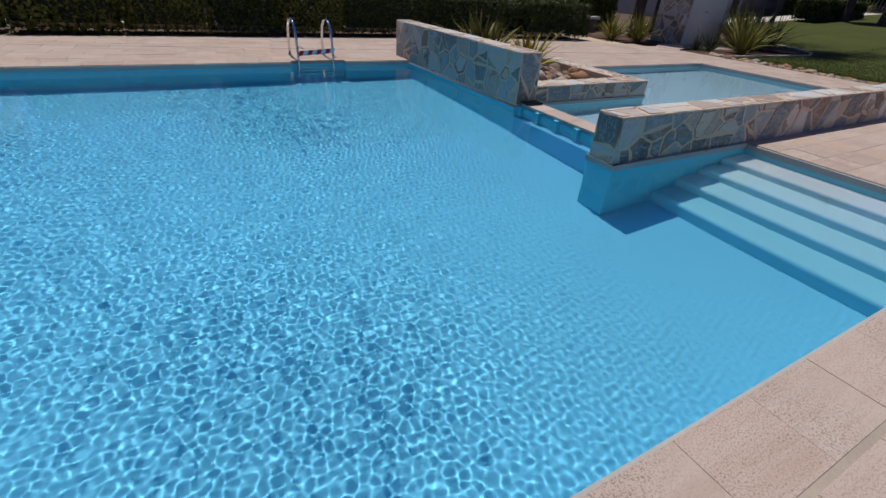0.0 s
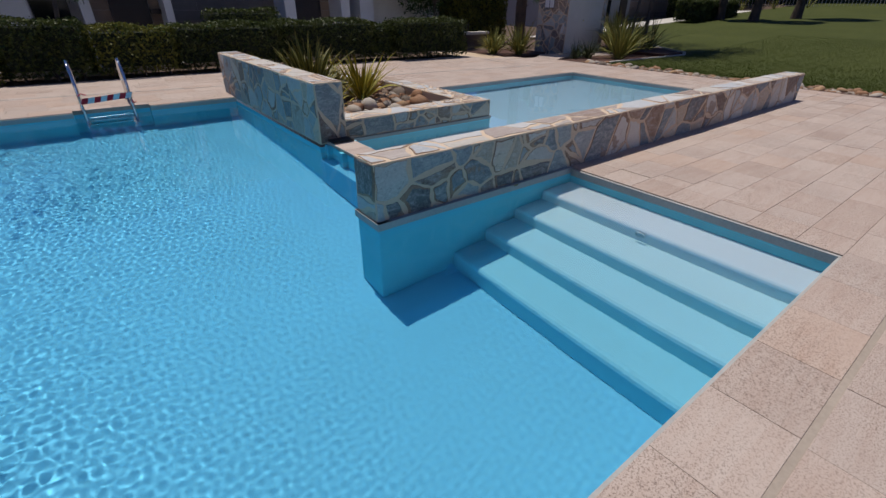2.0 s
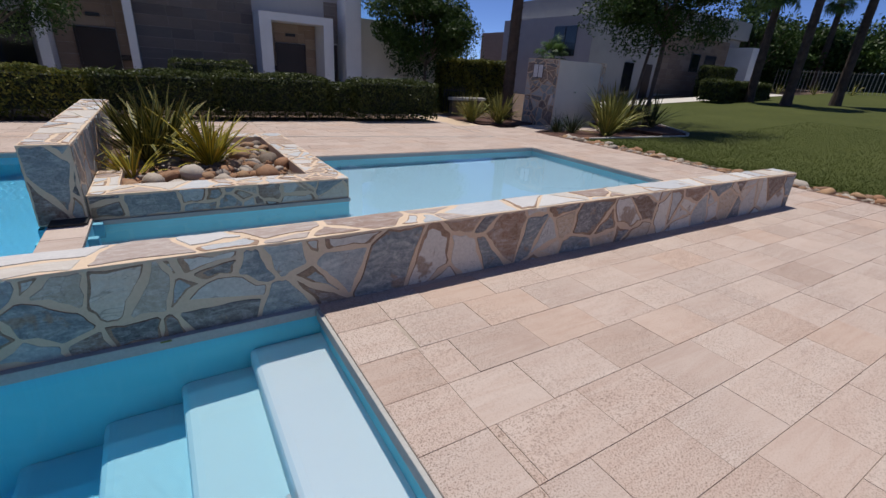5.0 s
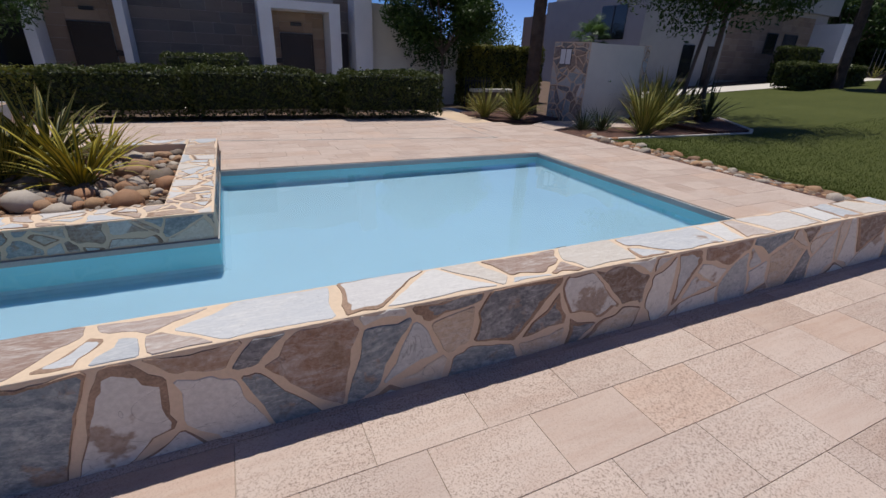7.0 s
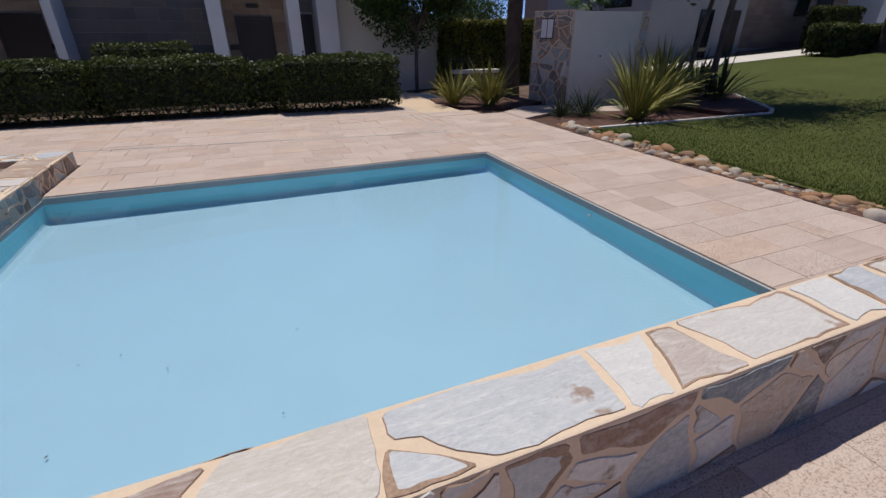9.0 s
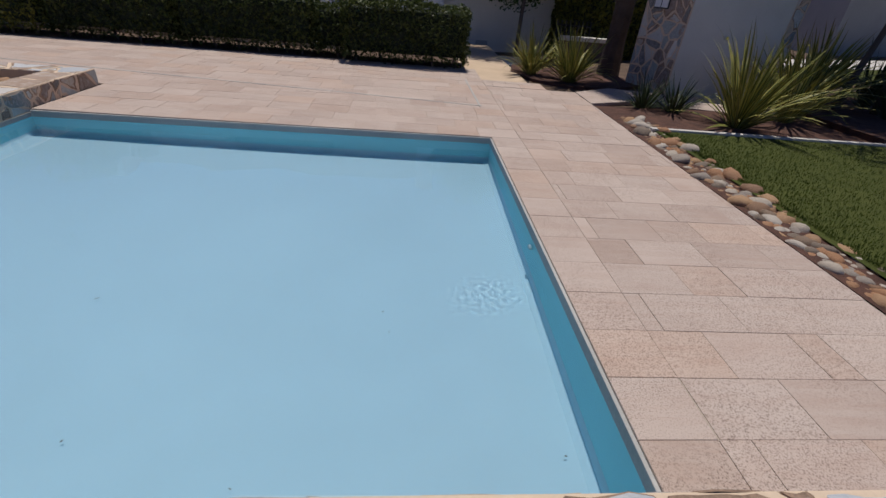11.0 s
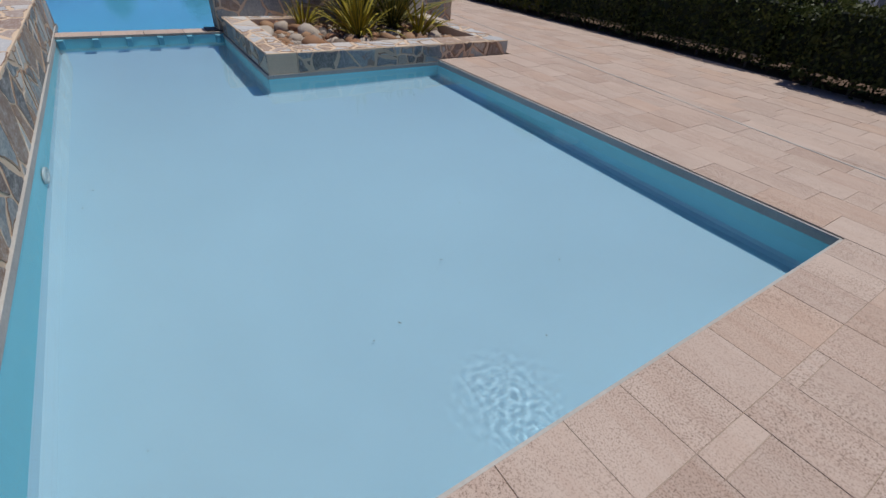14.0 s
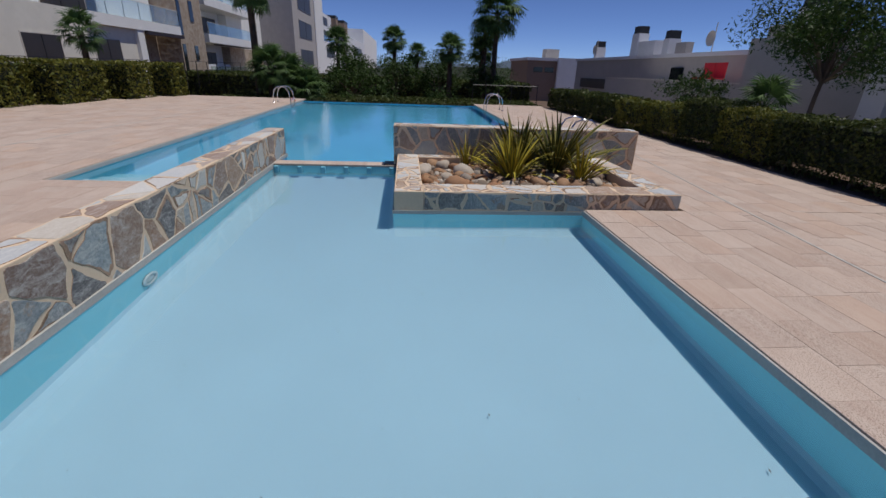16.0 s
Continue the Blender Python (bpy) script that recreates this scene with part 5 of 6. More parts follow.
tagged(new("leaf_specks", me), "tiny dark bits of leaf lying on the pool floor", "debris", kind="stuff")
bm = bmesh.new()
for _ in range(10):
    x, y = drnd.uniform(5.9, 8), drnd.uniform(3.2, 4.0)
tagged(part("fallen_leaf", box_bm(4.28, 4.33, 2.395, 2.44, -0.012, -0.004, bevel=0.003), M_HEDGE_Y), "small yellowed leaf caught on the ledge under the wall", "leaf")


# ---- villas behind the hedge ----
def cladding(parent, x0, x1, y, z0, z1, mat, rnd, h=0.30, wmin=0.45, wmax=0.95, axis="x"):
    """Courses of stone panels proud of a wall that faces -y."""
    inv = parent.matrix_world.inverted()
    z = z0
    while z < z1 - 0.03:
        x = x0
        zz = min(z + h, z1)
        while x < x1 - 0.02:
            xx = min(x + rnd.uniform(wmin, wmax), x1)
            if x1 - xx < 0.15:
                xx = x1
            d = rnd.uniform(0.010, 0.022)
            g = 0.003
            bm = bmesh.new()
            box(bm, x + g, xx - g, y - d, y + 0.002, z + g, zz - g, skip="n")
            for v in bm.verts:
                v.co = inv @ v.co
            part("cladding_panel", bm, mat, parent)
            x = xx
        z = zz


crnd = random.Random(77)
later = []


def winv(ob):
    """The inverse of where ob stands, through all its parents."""
    m = Matrix.Identity(4)
    while ob:
        m = ob.matrix_basis @ m
        ob = ob.parent
    return m.inverted()


def local_box(parent, name, dims, mat, label="", bevel=0.0):
    bm = box_bm(*dims, bevel=bevel)
    bmesh.ops.transform(bm, matrix=winv(parent), verts=bm.verts)
    return part(name, bm, mat, parent, label)


def door(parent, x0, x1, y, z0, z1, mat=None):
    """A door leaf in its frame on a wall that faces -y."""
    d = local_box(parent, "door", (x0, x1, y - 0.03, y + 0.03, z0, z1), mat or M_DARK, "dark brown entrance door", 0.004)
    for nm, dims in (("door_frame", (x0 - 0.06, x0, y - 0.05, y + 0.03, z0, z1 + 0.06)), ("door_frame", (x1, x1 + 0.06, y - 0.05, y + 0.03, z0, z1 + 0.06)), ("door_frame", (x0, x1, y - 0.05, y + 0.03, z1, z1 + 0.06))):
        local_box(parent, nm, dims, M_DARK)
    for k in range(3):
        zz = z0 + (z1 - z0) * (0.25 + 0.25 * k)
        local_box(d, "groove", (x0 + 0.05, x1 - 0.05, y - 0.033, y - 0.03, zz, zz + 0.012), M_BLACK)
    bm = bmesh.new()
    tube(bm, [(x0 + 0.1, y - 0.07, z0 + 0.98), (x0 + 0.1, y - 0.07, z0 + 1.12)], 0.012, 6)
    bmesh.ops.transform(bm, matrix=d.matrix_world.inverted() @ parent.matrix_world.inverted(), verts=bm.verts)
    part("handle", bm, M_CHROME, d)


def window(parent, x0, x1, y, z0, z1, bars=1):
    w = local_box(parent, "window", (x0, x1, y - 0.02, y + 0.01, z0, z1), M_GLASS, "dark window pane")
    t = 0.05
    for dims in ((x0 - t, x0, y - 0.04, y, z0 - t, z1 + t), (x1, x1 + t, y - 0.04, y, z0 - t, z1 + t), (x0, x1, y - 0.04, y, z1, z1 + t), (x0, x1, y - 0.04, y, z0 - t, z0)):
        local_box(w, "window_frame", dims, M_BLACK)
    for k in range(bars):
        x = x0 + (x1 - x0) * (k + 1) / (bars + 1)
        local_box(w, "mullion", (x - 0.025, x + 0.025, y - 0.04, y - 0.015, z0, z1), M_BLACK)


def lamp_box(parent, x, y, z):
    local_box(parent, "wall_light", (x - 0.16, x + 0.16, y - 0.09, y - 0.018, z, z + 0.09), M_BLACK, "slim dark wall light", 0.006)


def portal(parent, x0, x1, y0, y1, z0, zi, zo, wl, wr):
    """A white frame that stands out round an entrance."""
    local_box(parent, "portal_post", (x0, x0 + wl, y0, y1, z0, zo), M_WHITE)
    local_box(parent, "portal_post", (x1 - wr, x1, y0, y1, z0, zo), M_WHITE)
    local_box(parent, "portal_lintel", (x0 + wl, x1 - wr, y0, y1, zi, zo), M_WHITE)


def mailbox(parent, x, y, z):
    local_box(parent, "mailbox", (x - 0.14, x + 0.14, y - 0.12, y - 0.02, z, z + 0.14), M_DARK, "small dark mailbox with a brass lamp", 0.008)


G = -0.33
v1 = empty("villa", 5.5, 18.0, G, "white villa with slate cladding, two entrance portals and dark doors", "house", "villas")
local_box(v1, "wall", (0.3, 10.85, 17.16, 17.5, G, 4.6), M_GREYW)
local_box(v1, "roof", (0.1, 11.0, 17.5, 27, 4.3, 4.6), M_WHITE)
local_box(v1, "corner_pier", (0.30, 0.92, 16.15, 17.16, G, 4.6), M_WHITE)
local_box(v1, "corner_pier", (10.30, 10.86, 16.3, 17.16, G, 4.6), M_WHITE)
portal(v1, 1.98, 4.16, 16.25, 17.14, G, 2.95, 3.25, 0.24, 0.20)
portal(v1, 7.45, 9.80, 16.14, 17.14, G, 2.49, 2.72, 0.36, 0.33)
local_box(v1, "shutter", (0.95, 1.75, 17.10, 17.16, G, 2.1), M_GLASS, "tall dark glazed panel")
local_box(v1, "shutter", (9.84, 10.25, 17.10, 17.16, G, 1.95), M_DARK, "narrow dark service door")
door(v1, 2.75, 3.60, 17.11, G, 1.82)
door(v1, 8.15, 9.03, 17.11, G, 1.82)
lamp_box(v1, 3.20, 17.14, 2.16), lamp_box(v1, 8.60, 17.14, 2.10)
mailbox(v1, 3.82, 17.14, 1.05), mailbox(v1, 7.98, 17.14, 1.0)
later += [(v1, 4.17, 7.44, 17.155, 0.55, 3.9, M_CLAD), (v1, 2.23, 2.68, 17.155, 0.55, 2.95, M_CLAD_T), (v1, 3.68, 3.95, 17.155, 0.55, 2.95, M_CLAD_T), (v1, 2.68, 3.68, 17.155, 1.9, 2.95, M_CLAD_T),
          (v1, 7.82, 8.08, 17.155, 0.55, 2.49, M_CLAD_T), (v1, 9.10, 9.46, 17.155, 0.55, 2.49, M_CLAD_T), (v1, 8.08, 9.10, 17.155, 1.9, 2.49, M_CLAD_T), (v1, 9.81, 10.29, 17.155, 2.0, 3.3, M_CLAD)]
local_box(v1, "wing_wall", (10.87, 12.7, 16.55, 16.8, G, 2.88), M_CREAM)
local_box(v1, "wing_wall", (12.7, 14.3, 16.55, 16.8, G, 2.0), M_CREAM)
M_BAL = material("balcony_glass", 0.05)
M_BAL.node_tree.nodes["Principled BSDF"].inputs["Transmission Weight"].default_value = 1.0
base(M_BAL, (0.75, 0.88, 0.88))
local_box(v1, "balcony_glass", (10.88, 12.6, 16.62, 16.635, 2.88, 3.7), M_BAL)
local_box(v1, "handrail", (10.88, 12.6, 16.60, 16.65, 3.7, 3.74), M_CHROME)
local_box(v1, "vent", (11.9, 12.25, 16.53, 16.55, -0.2, 0.0), M_GREYW)

v0 = empty("villa", -6, 18.0, G, "low white villa with a grey side wall behind a boundary wall", "house", "villas")
# walls turned from the sun: their shade is put into the grey
local_box(v0, "side_wall", (-4.3, 0.28, 16.3, 17.4, G, 2.78), M_GREYW)
local_box(v0, "boundary_wall", (-15.5, -2.3, 16.4, 16.65, G, 1.36), M_GREYW)
local_box(v0, "coping", (-15.5, -2.3, 16.37, 16.68, 1.36, 1.41), M_CONC)
local_box(v0, "wall", (-27.5, -3.2, 19.0, 27.0, G, 2.5), M_GREYW)
local_box(v0, "parapet", (-27.6, -3.1, 18.9, 19.1, 2.5, 2.68), M_WHITE)
# shadow on the wall, made as a dark brown strip
local_box(v0, "recess", (-26.0, -17.5, 18.9, 19.0, 0.6, 1.25), M_DARK, "dark brown strip painted as shadow on the villa wall")
local_box(v0, "terrace_opening", (-6.4, -3.9, 18.88, 19.0, 1.3, 2.0), M_GLASS, "dark glazed terrace opening")
local_box(v0, "terrace_opening", (-13.2, -12.2, 18.88, 19.0, 1.3, 2.0), M_GLASS, "dark glazed terrace opening")
for cx, cw, ch in ((-19.3, 0.42, 1.15), (-15.5, 0.3, 0.65), (-6.1, 0.5, 1.2), (-25.5, 0.25, 0.6)):
    ch_ob = local_box(v0, "chimney", (cx - cw, cx + cw, 19.6, 20.3, 2.5, 2.9 + ch), M_WHITE)
    local_box(ch_ob, "cowl", (cx - cw * 0.9, cx + cw * 0.9, 19.65, 20.25, 2.9 + ch, 2.9 + ch + 0.42), M_BLACK, "black chimney cowl")
local_box(v0, "roof_unit", (-19.0, -16.9, 19.7, 20.4, 2.5, 3.55), M_WHITE)
local_box(v0, "air_conditioner", (-14.6, -13.6, 19.7, 20.1, 2.5, 3.3), M_GREYW, "grey air-conditioning unit")
local_box(v0, "air_conditioner", (-8.0, -7.0, 19.7, 20.3, 2.5, 3.6), M_GREYW, "grey roof unit")
for dx in (-11.1, -25.0):
    bm = bmesh.new()
    rings = [[bm.verts.new((dx + 0.7 * r * math.cos(a), 19.4 - 0.35 * r * r, 3.3 + 0.7 * r * math.sin(a))) for a in (2 * math.pi * k / 16 for k in range(16))] for r in (0.02, 0.2, 0.38, 0.5)]
    for a, b in zip(rings, rings[1:]):
        for k in range(16):
            bm.faces.new((a[k], a[(k + 1) % 16], b[(k + 1) % 16], b[k]))
    tube(bm, [(dx, 19.5, 2.5), (dx, 19.5, 4.0)], 0.025, 5)
    bmesh.ops.transform(bm, matrix=v0.matrix_world.inverted(), verts=bm.verts)
    part("satellite_dish", bm, M_CONC, v0, "round satellite dish on a thin mast", smooth=False)
for k in range(2):
    s = empty("sun_chair", -8.4 + 0.75 * k, 17.6, 1.35, "red canvas chair on the raised terrace", "chair", "terrace chairs")
    xx = -8.75 + 0.75 * k
    local_box(s, "backrest", (xx, xx + 0.68, 17.8, 17.85, 1.55, 2.15), M_RED)
    local_box(s, "seat", (xx, xx + 0.68, 17.3, 17.8, 1.50, 1.55), M_RED)
    for ax in (xx + 0.03, xx + 0.65):
        for ay in (17.33, 17.82):
            local_box(s, "leg", (ax - 0.02, ax + 0.02, ay - 0.02, ay + 0.02, 1.35, 1.5), M_BLACK)
structure("terrace_raised", box_bm(-15.4, -3.3, 16.7, 18.88, G, 1.345), M_CONC, label="raised terrace behind the boundary wall")

# white villa walls: their shade is put into this grey
M_VILLA_SHADED = plain("white_villa_render_shaded", (0.37, 0.36, 0.345), 0.9, grain=0.06)
v2 = empty("villa", 26, 18.0, 0, "white villa with tan stone cladding beyond the shower wall", "house", "villas")
local_box(v2, "wall", (24.3, 30, 25.0, 27.8, -0.2, 3.9), M_CLAD_T)
local_box(v2, "wall", (24.0, 29.8, 17.6, 25.0, -0.1, 4.5), M_VILLA_SHADED)
local_box(v2, "upper_wall", (24.6, 40.0, 18.0, 25.0, 4.5, 5.6), M_VILLA_SHADED)
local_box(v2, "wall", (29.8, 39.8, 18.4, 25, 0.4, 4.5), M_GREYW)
w = local_box(v2, "window", (23.97, 24.01, 18.7, 20.4, 2.5, 4.0), M_GLASS, "dark window pane")
local_box(w, "mullion", (23.95, 23.99, 19.5, 19.56, 2.5, 4.0), M_BLACK)
bm = bmesh.new()
poly_prism(bm, [(38.6, 16.8), (39.4, 16.8), (39.4, 18.4), (38.6, 18.4)], 0.6, 4.0)
bmesh.ops.transform(bm, matrix=v2.matrix_world.inverted(), verts=bm.verts)
part("portal_post", bm, M_WHITE, v2)
local_box(v2, "shutter", (26.9, 27.7, 17.54, 17.6, 0.1, 2.4), M_GLASS, "tall dark glazed panel")
local_box(v2, "shutter", (28.7, 29.4, 17.54, 17.6, 0.1, 2.4), M_DARK, "tall dark door")
window(v2, 34.4, 35.3, 18.36, 2.3, 3.3, 0), window(v2, 36.0, 37.2, 18.36, 0.9, 3.3, 0)
later.append((v2, 30.05, 38.55, 18.395, 0.8, 4.3, M_CLAD_T))

# low walls, gate, tall green screen
structure("wall_cream_low", box_bm(14.0, 15.6, 15.0, 15.3, 0.32, 0.42, bevel=0.01), M_CREAM, label="pale slab capping a low dark garden wall")
structure("wall_dark_low", box_bm(14.05, 15.55, 15.04, 15.26, -0.35, 0.32), M_BARK, label="low dark garden wall")
hedge(14.1, 17.4, 15.9, 16.7, -0.3, 1.78, 120, "tall bright green climbing hedge beside the white villa", "tall hedge", dens=700, leaf=0.055, gap=0.02, stems=False, sides="swet", mat=M_HEDGE_Y)
tree(19.3, 24.5, -0.3, 3.4, 1.5, 1.7, 125, "clipped round dark green tree behind the tall hedge", 9000, 0.06, 0.1, crown_z=2.7, clumps=40, sparse=0.95)
hedge(4.9, 6.9, 15.3, 16.0, -0.3, 1.16, 121, "dark clipped box hedge in front of the slate cladding", "box hedge", dens=500, leaf=0.04, gap=0.02, stems=False, sides="swet")
hedge(29.0, 34.6, 13.2, 14.2, 0.62, 1.72, 122, "dark clipped box hedge at the edge of the lawn", "box hedge", dens=320, leaf=0.07, gap=0.05, stems=False, sides="swet")
hedge(33.2, 36.2, 16.2, 17.0, 0.5, 2.55, 123, "tall dark clipped hedge before the villa door", "box hedge", dens=260, leaf=0.08, gap=0.05, stems=False, sides="swet")
bm = bmesh.new()
pv = [(bm.verts.new((x, 14.32, ground_z(x, 0) + 0.03)), bm.verts.new((x, 16.0, ground_z(x, 0) + 0.03))) for x in range(19, 41, 3)]
for p, q in zip(pv, pv[1:]):
    bm.faces.new((p[0], q[0], q[1], p[1]))
structure("path_villa_east", bm, M_CONC, label="pale path along the villas")


def fence(name, x0, y0, x1, y1, z, h, step, label):
    d = Vector((x1 - x0, y1 - y0, 0))
    n = int(d.length / step)
    top = empty(name, (x0 + x1) / 2, (y0 + y1) / 2, z, label, "fence", "fences")
    inv = top.matrix_world.inverted()
    bmp = bmesh.new()
    tube(bmp, [(0, 0, 0.05), (0, 0, h)], 0.02, 4)
    me = mesh_from(bmp, "picket", M_CONC if "pale" in label else M_BLACK)
    for k in range(n + 1):
        p = Vector((x0, y0, 0)) + d * (k / n)
        ob = new("picket", me)
        ob.parent = top
        ob.location = inv @ Vector((p.x, p.y, z))
    for zz in (0.12, h - 0.12):
        bm = bmesh.new()
        tube(bm, [(x0, y0, z + zz), (x1, y1, z + zz)], 0.022, 4)
        bmesh.ops.transform(bm, matrix=inv, verts=bm.verts)
        part("rail", bm, M_BLACK, top)


fence("fence", 49.0, 6.0, 44.5, 17.5, 1.45, 1.55, 0.22, "pale grey picket fence at the far side of the lawn")
fence("garden_gate", 14.0, 15.6, 14.95, 15.6, -0.33, 1.1, 0.11, "black metal gate between the villas")
structure("wall_far_low", box_bm(47.0, 47.4, 0.0, 8.0, 0.9, 2.05), M_WHITE, label="low white wall at the far side of the lawn")
fence("railing_far", -12.2, 8.2, -12.2, 11.5, -0.3, 1.25, 0.55, "thin metal railing at the far end of the terrace")

for ob in (("sign_board", (14.62, 11.52)),):
    s = empty("sign_board", 14.45, 10.6, 1.28, "white notice board with dark print lines on the stone pier", "sign")
    m = frame_of((*(SH_L + d1 * 0.22), 1.32), (*d1, 0), (0, 0, 1))
    inv = s.matrix_world.inverted()
    for nm, (a, b, c, d, e, f), mt in (("backing", (0, 0.34, 0, 0.40, 0.015, 0.03), M_BLACK), ("sheet", (0.015, 0.16, 0.02, 0.38, 0.031, 0.034), M_WHITE), ("sheet", (0.18, 0.325, 0.02, 0.38, 0.031, 0.034), M_WHITE)):
        bm = box_bm(a, b, c, d, e, f)
        bmesh.ops.transform(bm, matrix=inv @ m, verts=bm.verts)
        part(nm, bm, mt, s)
tap = empty("shower_tap", 15.35, 10.19, 0.98, "small round steel push tap on the cream shower wall", "tap")
bm = bmesh.new()
tube(bm, [(0, 0.03, 0), (0, -0.05, 0)], 0.03, 10)
part("button", bm, M_CHROME, tap)


# ---- apartments on the far side ----
def apartment(x0, x1, y, floors, label, z0=0.2, fh=3.05, stone=(), deep=10):
    """A stepped white block that faces +y, with balconies, windows and glass rails."""
    top = empty("apartment_building", (x0 + x1) / 2, y - 4, z0, label, "apartment building", "apartments")
    for f in range(floors):
        za, zb = z0 + f * fh, z0 + (f + 1) * fh
        step = 0.9 * f
        local_box(top, "wall", (x0, x1, y - deep, y - step, za - (2.5 if f == 0 else 0), zb - 0.25), M_WHITE)
        local_box(top, "floor_slab", (x0 - 0.2, x1 + 0.2, y - deep, y + 1.3 - step, zb - 0.25, zb), M_WHITE)
        local_box(top, "balcony_front", (x0, x1, y + 1.15 - step, y + 1.3 - step, zb, zb + 0.35), M_WHITE)
        local_box(top, "balcony_glass", (x0 + 0.1, x1 - 0.1, y + 1.2 - step, y + 1.23 - step, zb + 0.35, zb + 1.05), M_BAL)
        n = max(1, int((x1 - x0) / 3.4))
        for k in range(n):
            a = x0 + (x1 - x0) * (k + 0.18) / n
            b = x0 + (x1 - x0) * (k + 0.72) / n
            w = local_box(top, "window", (a, b, y - step, y - step + 0.03, za + 0.1, zb - 0.6), M_GLASS, "dark sliding window")
            local_box(w, "window_frame", (a - 0.05, b + 0.05, y - step - 0.01, y - step + 0.02, za + 0.05, zb - 0.55), M_CONC)
            local_box(w, "mullion", ((a + b) / 2 - 0.04, (a + b) / 2 + 0.04, y - step + 0.03, y - step + 0.05, za + 0.25, zb - 0.75), M_BLACK)
    for a, b in stone:
        local_box(top, "stone_pier", (a, b, y - 1, y + 1.45, z0 - 2.5, z0 + floors * fh + 0.6), M_RUBBLE, "tan rubble stone pier")
        for f in range(floors):
            w = local_box(top, "slit_window", ((a + b) / 2 - 0.3, (a + b) / 2 + 0.25, y + 1.46, y + 1.5, z0 + f * fh + 0.5, z0 + f * fh + 2.3), M_GLASS)
    return top


def rubble_mat():
    m = material("rubble_stone", 0.9, spec=0.2)
    nt = m.node_tree
    tc, vo = nt.nodes.new("ShaderNodeTexCoord"), nt.nodes.new("ShaderNodeTexVoronoi")
    nt.links.new(tc.outputs["Object"], vo.inputs["Vector"])
    vo.inputs["Scale"].default_value = 3.2
    c = mix(m, 0.5, ramp(m, [(0, (0.30, 0.20, 0.14)), (0.5, (0.42, 0.33, 0.25)), (1, (0.52, 0.44, 0.35))], vo.outputs["Color"]), ramp(m, [(0.3, (0.26, 0.19, 0.14)), (0.7, (0.52, 0.44, 0.36))], noise_tex(m, 4, 5)))
    base(m, c)
    bump(m, vo.outputs["Distance"], 0.6, 0.03)
    return m


M_RUBBLE = rubble_mat()
APT = "white apartment block with dark windows, balconies and glass rails"
M_FRESH = plain("bright_white_render", (0.80, 0.79, 0.77), 0.9, grain=0.04, bumps=0.2)


def apt(label):
    return empty("apartment_building", 0, 0, 0, label, "apartment building", "apartments")


M_BLIND = plain("brown_blind", (0.045, 0.036, 0.032), 0.45, grain=0.1)


def pane_in(top, dims, n=1):
    """A dark window with a thin frame and mullions, on a wall that faces +y."""
    x0, x1, y0, y1, z0, z1 = dims
    w = local_box(top, "window", dims, M_BLIND, "dark window")
    local_box(w, "window_frame", (x0 - 0.06, x1 + 0.06, y0 - 0.01, y1 - 0.02, z0 - 0.06, z1 + 0.06), M_CONC)
    for k in range(1, n):
        xm = x0 + (x1 - x0) * k / n
        local_box(w, "mullion", (xm - 0.03, xm + 0.03, y1, y1 + 0.02, z0, z1), M_BLACK)


def rail_of(top, x0, x1, y, z0, z1, n):
    local_box(top, "balcony_glass", (x0, x1, y, y + 0.02, z0, z1 - 0.04), M_BAL)
    local_box(top, "handrail", (x0, x1, y - 0.02, y + 0.04, z1 - 0.04, z1), M_CONC)
    for k in range(n + 1):
        xm = x0 + (x1 - x0) * k / n
        local_box(top, "rail_post", (xm - 0.03, xm + 0.03, y - 0.03, y - 0.005, z0, z1 - 0.04), M_CONC)


a = apt("white apartment block with dark windows and a stone-lined terrace")
# cream in place of white: dimmer light on this wall put into colour
local_box(a, "wall", (-24.6, 2.0, -22.0, -14.0, -1.5, 3.95), M_CREAM)
local_box(a, "white_frame", (-25.4, -24.6, -15.6, -13.75, -1.5, 3.3), M_FRESH, "bright white end wall of the terrace")
local_box(a, "balcony_front", (-31.1, -19.6, -15.6, -13.7, 3.3, 3.95), M_FRESH)
local_box(a, "awning_box", (-31.0, -25.4, -13.70, -13.45, 3.05, 3.3), M_DARK, "dark brown awning cassette")
local_box(a, "terrace_wall", (-31.2, -25.4, -22, -15.8, -1.5, 3.95), M_RUBBLE, "terrace wall of tan rubble stone")
local_box(a, "upper_wall", (-31.0, 2.0, -22.0, -15.8, 3.95, 9.5), M_WHITE)
rail_of(a, -31.0, -19.7, -13.76, 3.95, 5.1, 6)
pane_in(a, (-17.1, -14.5, -13.99, -13.95, -0.2, 2.45), 2)
pane_in(a, (-22.6, -20.0, -13.99, -13.95, -0.2, 2.5), 2)
pane_in(a, (-24.0, -19.0, -15.79, -15.75, 3.98, 6.4), 3)
pane_in(a, (-10.0, -7.0, -13.99, -13.95, -0.2, 2.45), 2)
local_box(a, "stone_pier", (-36.1, -31.2, -17, -13.9, -2.0, 10.0), M_RUBBLE, "tan rubble stone pier")
for x0, x1, z0, z1 in ((-31.9, -31.35, 0.2, 2.7), (-34.3, -33.6, 1.5, 2.65), (-31.9, -31.35, 3.4, 6.2), (-34.3, -33.6, 4.6, 6.2)):
    local_box(a, "slit_window", (x0, x1, -13.89, -13.85, z0, z1), M_GLASS, "narrow dark window")
a = apt("white apartment block with deep balconies and glass rails")
local_box(a, "plinth", (-66, -35.0, -15, -13.6, -3.0, -0.1), M_FRESH)
